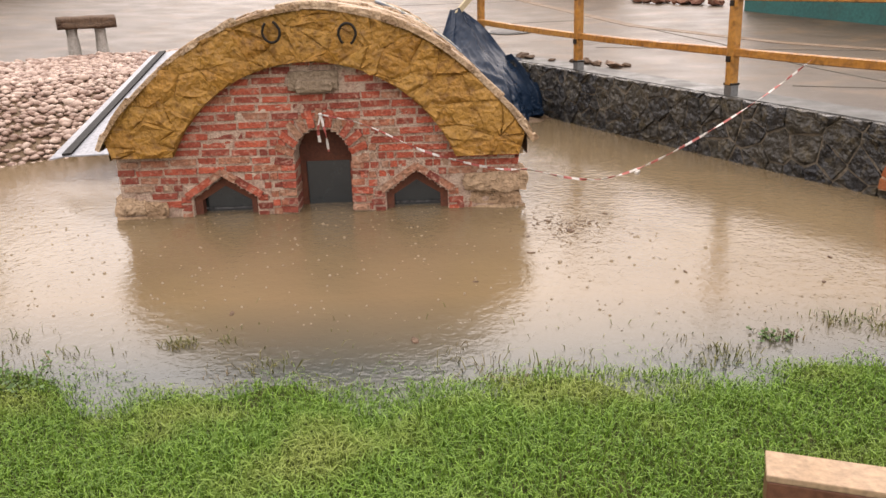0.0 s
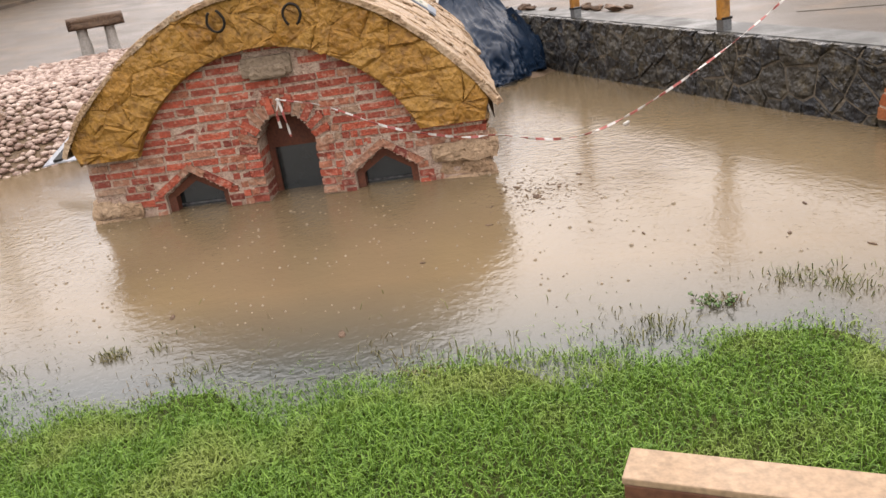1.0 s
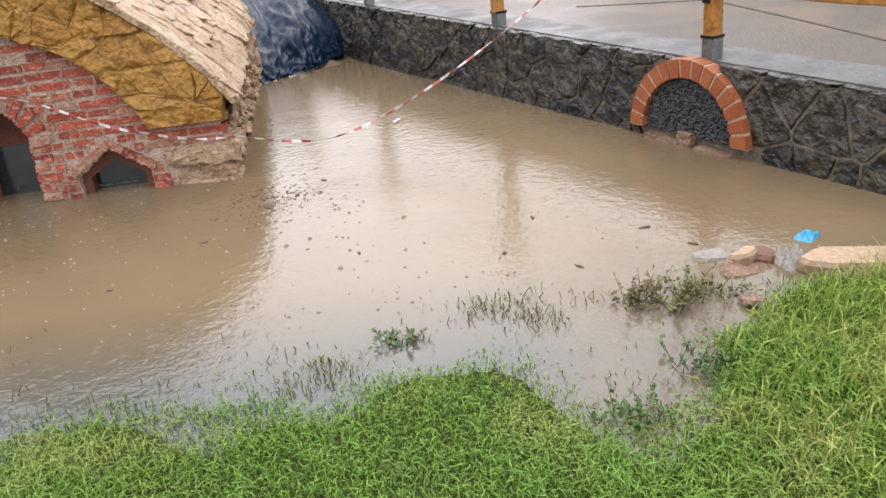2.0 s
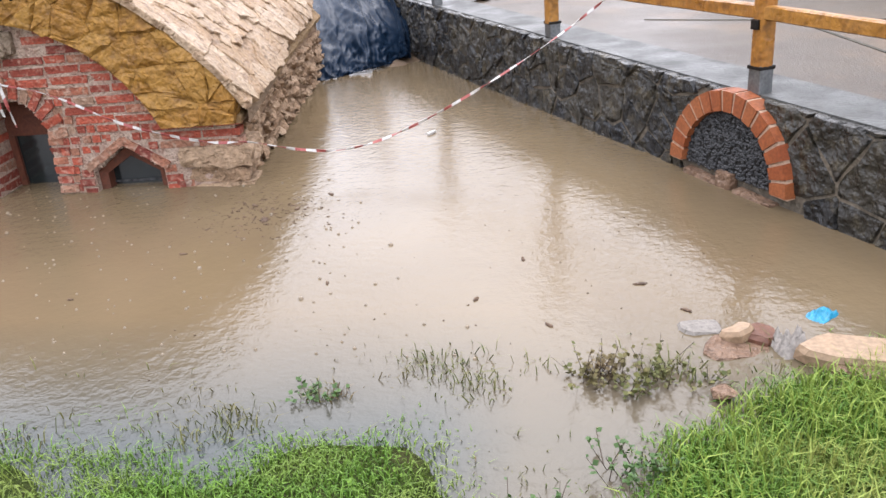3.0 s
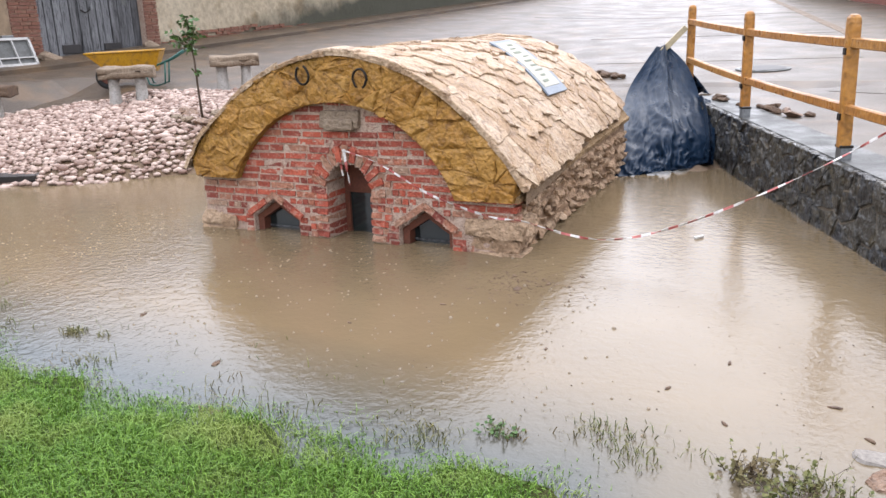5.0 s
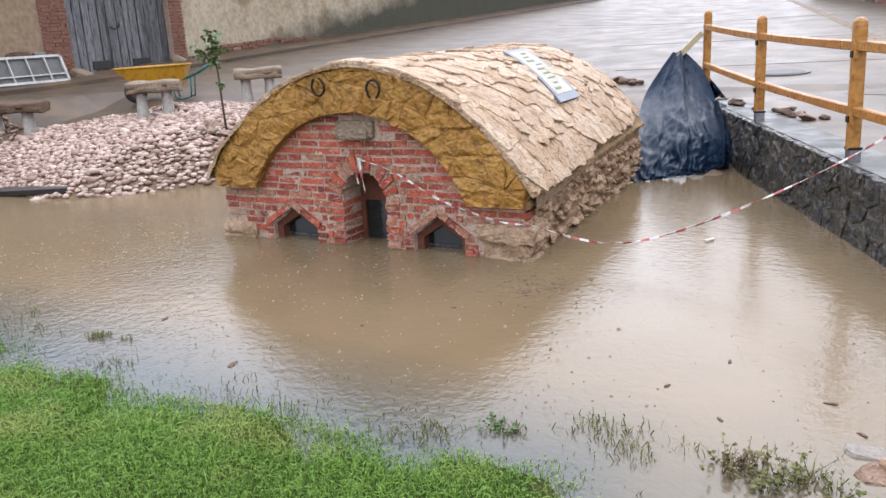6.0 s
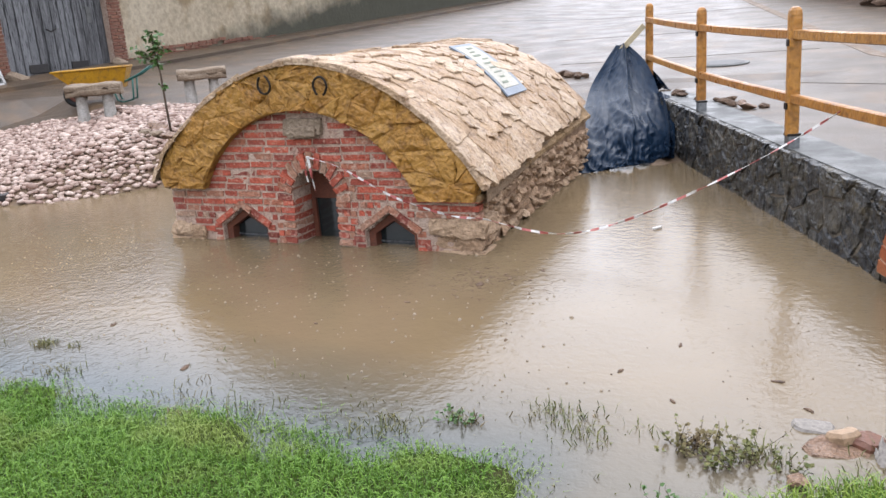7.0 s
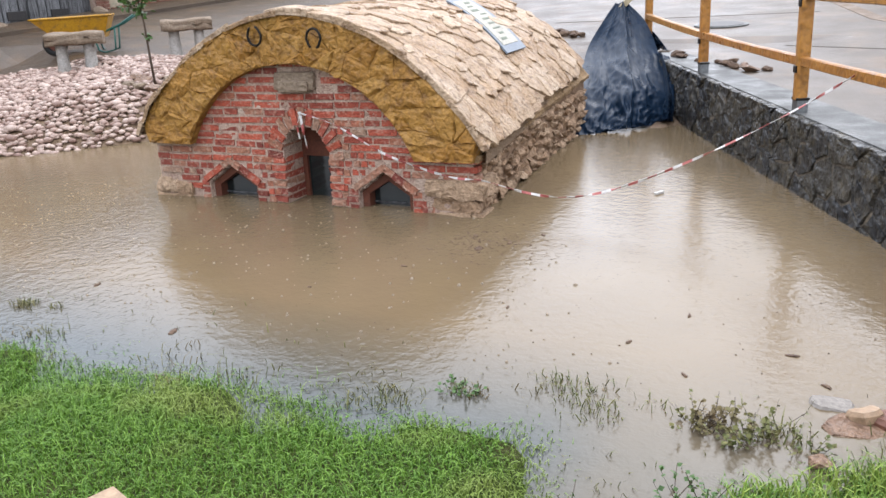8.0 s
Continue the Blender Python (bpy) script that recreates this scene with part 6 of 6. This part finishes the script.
# broken slabs at the lawn's corner
def slab(name, x, y, z, sx, sy, sz, turn, tilt, material, label, seed):
    r = random.Random(seed)
    n = 11
    pts = [(sx * (0.5 + r.uniform(-0.08, 0.06)) * math.copysign(abs(math.cos(a)) ** 0.6, math.cos(a)), sy * (0.5 + r.uniform(-0.08, 0.06)) * math.copysign(abs(math.sin(a)) ** 0.6, math.sin(a))) for a in [k * math.tau / n + 0.3 for k in range(n)]]
    bm = bmesh.new()
    prism(bm, pts, 0, -sz, 0.012)
    bm.transform(Euler((-math.pi / 2, 0, 0)).to_matrix().to_4x4())
    for v in bm.verts:
        v.co += Vector((noise.noise(v.co * 14 + Vector((seed, 0, 0))), noise.noise(v.co * 14 + Vector((0, seed, 5))), 0.7 * noise.noise(v.co * 11 + Vector((9, 0, seed))))) * 0.014
    ob = part(name, bm, material)
    ob.matrix_basis = pose(x, y, z, tilt, tilt * 0.4, turn)
    return tagged(ob, label, "stone slab", "broken slabs by the lawn")


slab("stone_slab", 4.29, -2.16, 0.0, 0.44, 0.17, 0.06, -8, 5, M["beige_top"], "beige sandstone slab at the lawn's edge", 1)
slab("stone_slab", 4.36, -2.26, 0.0, 0.42, 0.12, 0.035, -6, 2, M["sandstone"], "thin sandstone slab under another", 2)
slab("stone_slab", 3.88, -2.04, -0.025, 0.24, 0.17, 0.035, 20, 6, M["sandstone"], "pinkish broken slab in shallow water", 3)
slab("stone_slab", 3.90, -1.99, 0.0, 0.13, 0.09, 0.05, 35, -14, M["beige_top"], "broken beige brick on a slab", 4)
slab("stone_slab", 3.78, -1.90, -0.035, 0.16, 0.12, 0.045, 5, 3, M["cloth"], "pale wet stone half under water", 5)
slab("stone_slab", 3.97, -1.98, -0.02, 0.14, 0.12, 0.05, 70, 8, M["brown_side"], "reddish broken tile", 6)
loose_stone(3.76, -2.38, 0.01, 0.085, M["sandstone"], "rounded pale stone in the grass", "stones in the grass", 0.55, seed=130)
loose_stone(4.62, -2.45, 0.04, 0.14, M["brown_side"], "brown stone in the grass", "stones in the grass", 0.55, seed=131)


def crumple(name, x, y, z, sx, sy, h, material, label, category, seed):
    bm = bmesh.new()
    n = 14
    g = [[bm.verts.new((sx * (i / n - 0.5), sy * (j / n - 0.5), h * (0.35 + abs(noise.noise(Vector((i * 0.45, j * 0.5, seed))) * 1.6)) * max(0, 1 - (2 * i / n - 1) ** 4) * max(0, 1 - (2 * j / n - 1) ** 4))) for j in range(n + 1)] for i in range(n + 1)]
    for a, b in zip(g, g[1:]):
        for k in range(n):
            bm.faces.new((a[k], b[k], b[k + 1], a[k + 1]))
    ob = part(name, bm, material, smooth=True)
    ob.matrix_basis = pose(x, y, z, 0, 0, seed * 20)
    return tagged(ob, label, category)


crumple("plastic_bag", 4.25, -1.82, -0.006, 0.14, 0.09, 0.026, M["blue_bag"], "crumpled bright blue plastic film at the water's edge", "plastic bag", 2)
crumple("rag", 4.07, -2.06, -0.01, 0.16, 0.14, 0.07, M["cloth"], "wet pale grey rag between the slabs", "rag", 5)

# flat beam on the lawn beside the path
beam = thing("stone_beam", Matrix.Translation((1.83, -3.74, 0)) @ Matrix.Rotation(radians(-17.5), 4, "Z"), "beige-topped reddish-brown stone beam lying on the lawn", "beam")
part("body", bar(0.0, -0.068, 0.02, 1.5, 0.068, 0.228, 0.006), M["brown_side"], beam)
part("top", bar(-0.004, -0.07, 0.228, 1.5, 0.07, 0.25, 0.005), M["beige_top"], beam, "beige sawn top")

# floating bits
fl = thing("white_stick", pose(2.43, 1.12, 0.004, 0, 0, 60), "small white stick floating on the flood water", "debris")
part("stick", bar(-0.045, -0.012, -0.006, 0.045, 0.012, 0.014, 0.005), M["white_tape"], fl)
r5 = random.Random(21)
FLOAT = [(0.70, -2.29, 0.09), (1.65, -0.55, 0.10), (1.80, -0.38, 0.07), (1.52, -0.30, 0.06), (1.95, -0.15, 0.06), (1.35, -1.0, 0.05), (3.1, -1.2, 0.05), (2.9, -1.6, 0.05), (3.6, -1.5, 0.06), (3.2, -1.85, 0.05), (-0.28, -1.9, 0.07), (2.2, -1.4, 0.04), (1.0, -1.5, 0.04), (3.75, -1.75, 0.06)]
for k, (x, y, sz) in enumerate(FLOAT):
    bm = bmesh.new()
    pts = [(sz * (0.5 + r5.uniform(-0.2, 0.1)) * math.cos(a), sz * 0.45 * (0.5 + r5.uniform(-0.2, 0.1)) * math.sin(a)) for a in [q * math.tau / 7 for q in range(7)]]
    prism(bm, pts, 0.004, -0.006, 0.004)
    bm.transform(Euler((-math.pi / 2, 0, 0)).to_matrix().to_4x4())
    ob = part("dead_leaf", bm, M["bark_top"])
    ob.matrix_basis = pose(x, y, 0.0, 0, 0, r5.uniform(0, 360))
    tagged(ob, "brown dead leaf floating on the muddy water", "leaf", "leaves on the water")

# fine debris and rain bubbles on the water
def flecks(n, cx, cy, rx, ry, size, seed):
    R = random.Random(seed)
    V, F = [], []
    for _ in range(n):
        x, y, t, q = cx + R.gauss(0, rx), cy + R.gauss(0, ry), R.uniform(0, math.tau), size * R.uniform(0.4, 1.5)
        i = len(V)
        for k in range(5):
            a = t + k * math.tau / 5
            V.append((x + q * math.cos(a), y + q * 0.5 * math.sin(a + 0.4), 0.001))
        V.append((x, y, 0.005))
        F += [(i + k, i + (k + 1) % 5, i + 5) for k in range(5)]
    return mesh_from(V, F)


tagged(mesh_part("floating_debris", flecks(260, 1.60, -0.42, 0.20, 0.20, 0.009, 5), M["bark_top"]), "patch of fine brown debris afloat on the water", "debris", kind="stuff")
tagged(mesh_part("floating_debris", flecks(60, 2.6, -1.2, 0.9, 0.55, 0.005, 6), M["bark_top"]), "scattered fine brown debris afloat on the water", "debris", kind="stuff")


def bubbles(n, xr, yr, seed):
    R = random.Random(seed)
    V, F = [], []
    for _ in range(n):
        x, y, q = R.uniform(*xr), R.uniform(*yr), R.uniform(0.004, 0.009) * (1.5 if R.random() < 0.12 else 1)
        if x > 1.6 + 0.45 * (1 - y) or y > 0.4:
            continue
        i = len(V)
        for h, r in ((0.0, 1.0), (0.5, 0.85), (0.85, 0.5)):
            V += [(x + q * r * math.cos(k * math.tau / 8), y + q * r * math.sin(k * math.tau / 8), q * h) for k in range(8)]
        V.append((x, y, q))
        for b in (0, 8):
            F += [(i + b + k, i + b + (k + 1) % 8, i + b + 8 + (k + 1) % 8, i + b + 8 + k) for k in range(8)]
        F += [(i + 16 + k, i + 16 + (k + 1) % 8, i + 24) for k in range(8)]
    return mesh_from(V, F)


M["foam"] = surface("muddy rain bubbles", (0.46, 0.36, 0.25), (0.36, 0.28, 0.19), None, 20, 90, 0.2, 0, 0.0, 0.0)
tagged(mesh_part("rain_bubbles", bubbles(650, (-3.4, 3.2), (-2.1, 0.5), 8), M["foam"], smooth=True), "small rain bubbles on the muddy water", "bubbles", kind="stuff")

# black plank at the edge of the pebbles
pl = thing("plank", pose(-5.85, 0.72, 0.05, 0, -3, 12), "wet black plank lying at the edge of the pebbles", "plank")
part("board", bar(-0.9, -0.16, -0.04, 0.75, 0.16, 0.03, 0.01), M["black_plank"], pl)
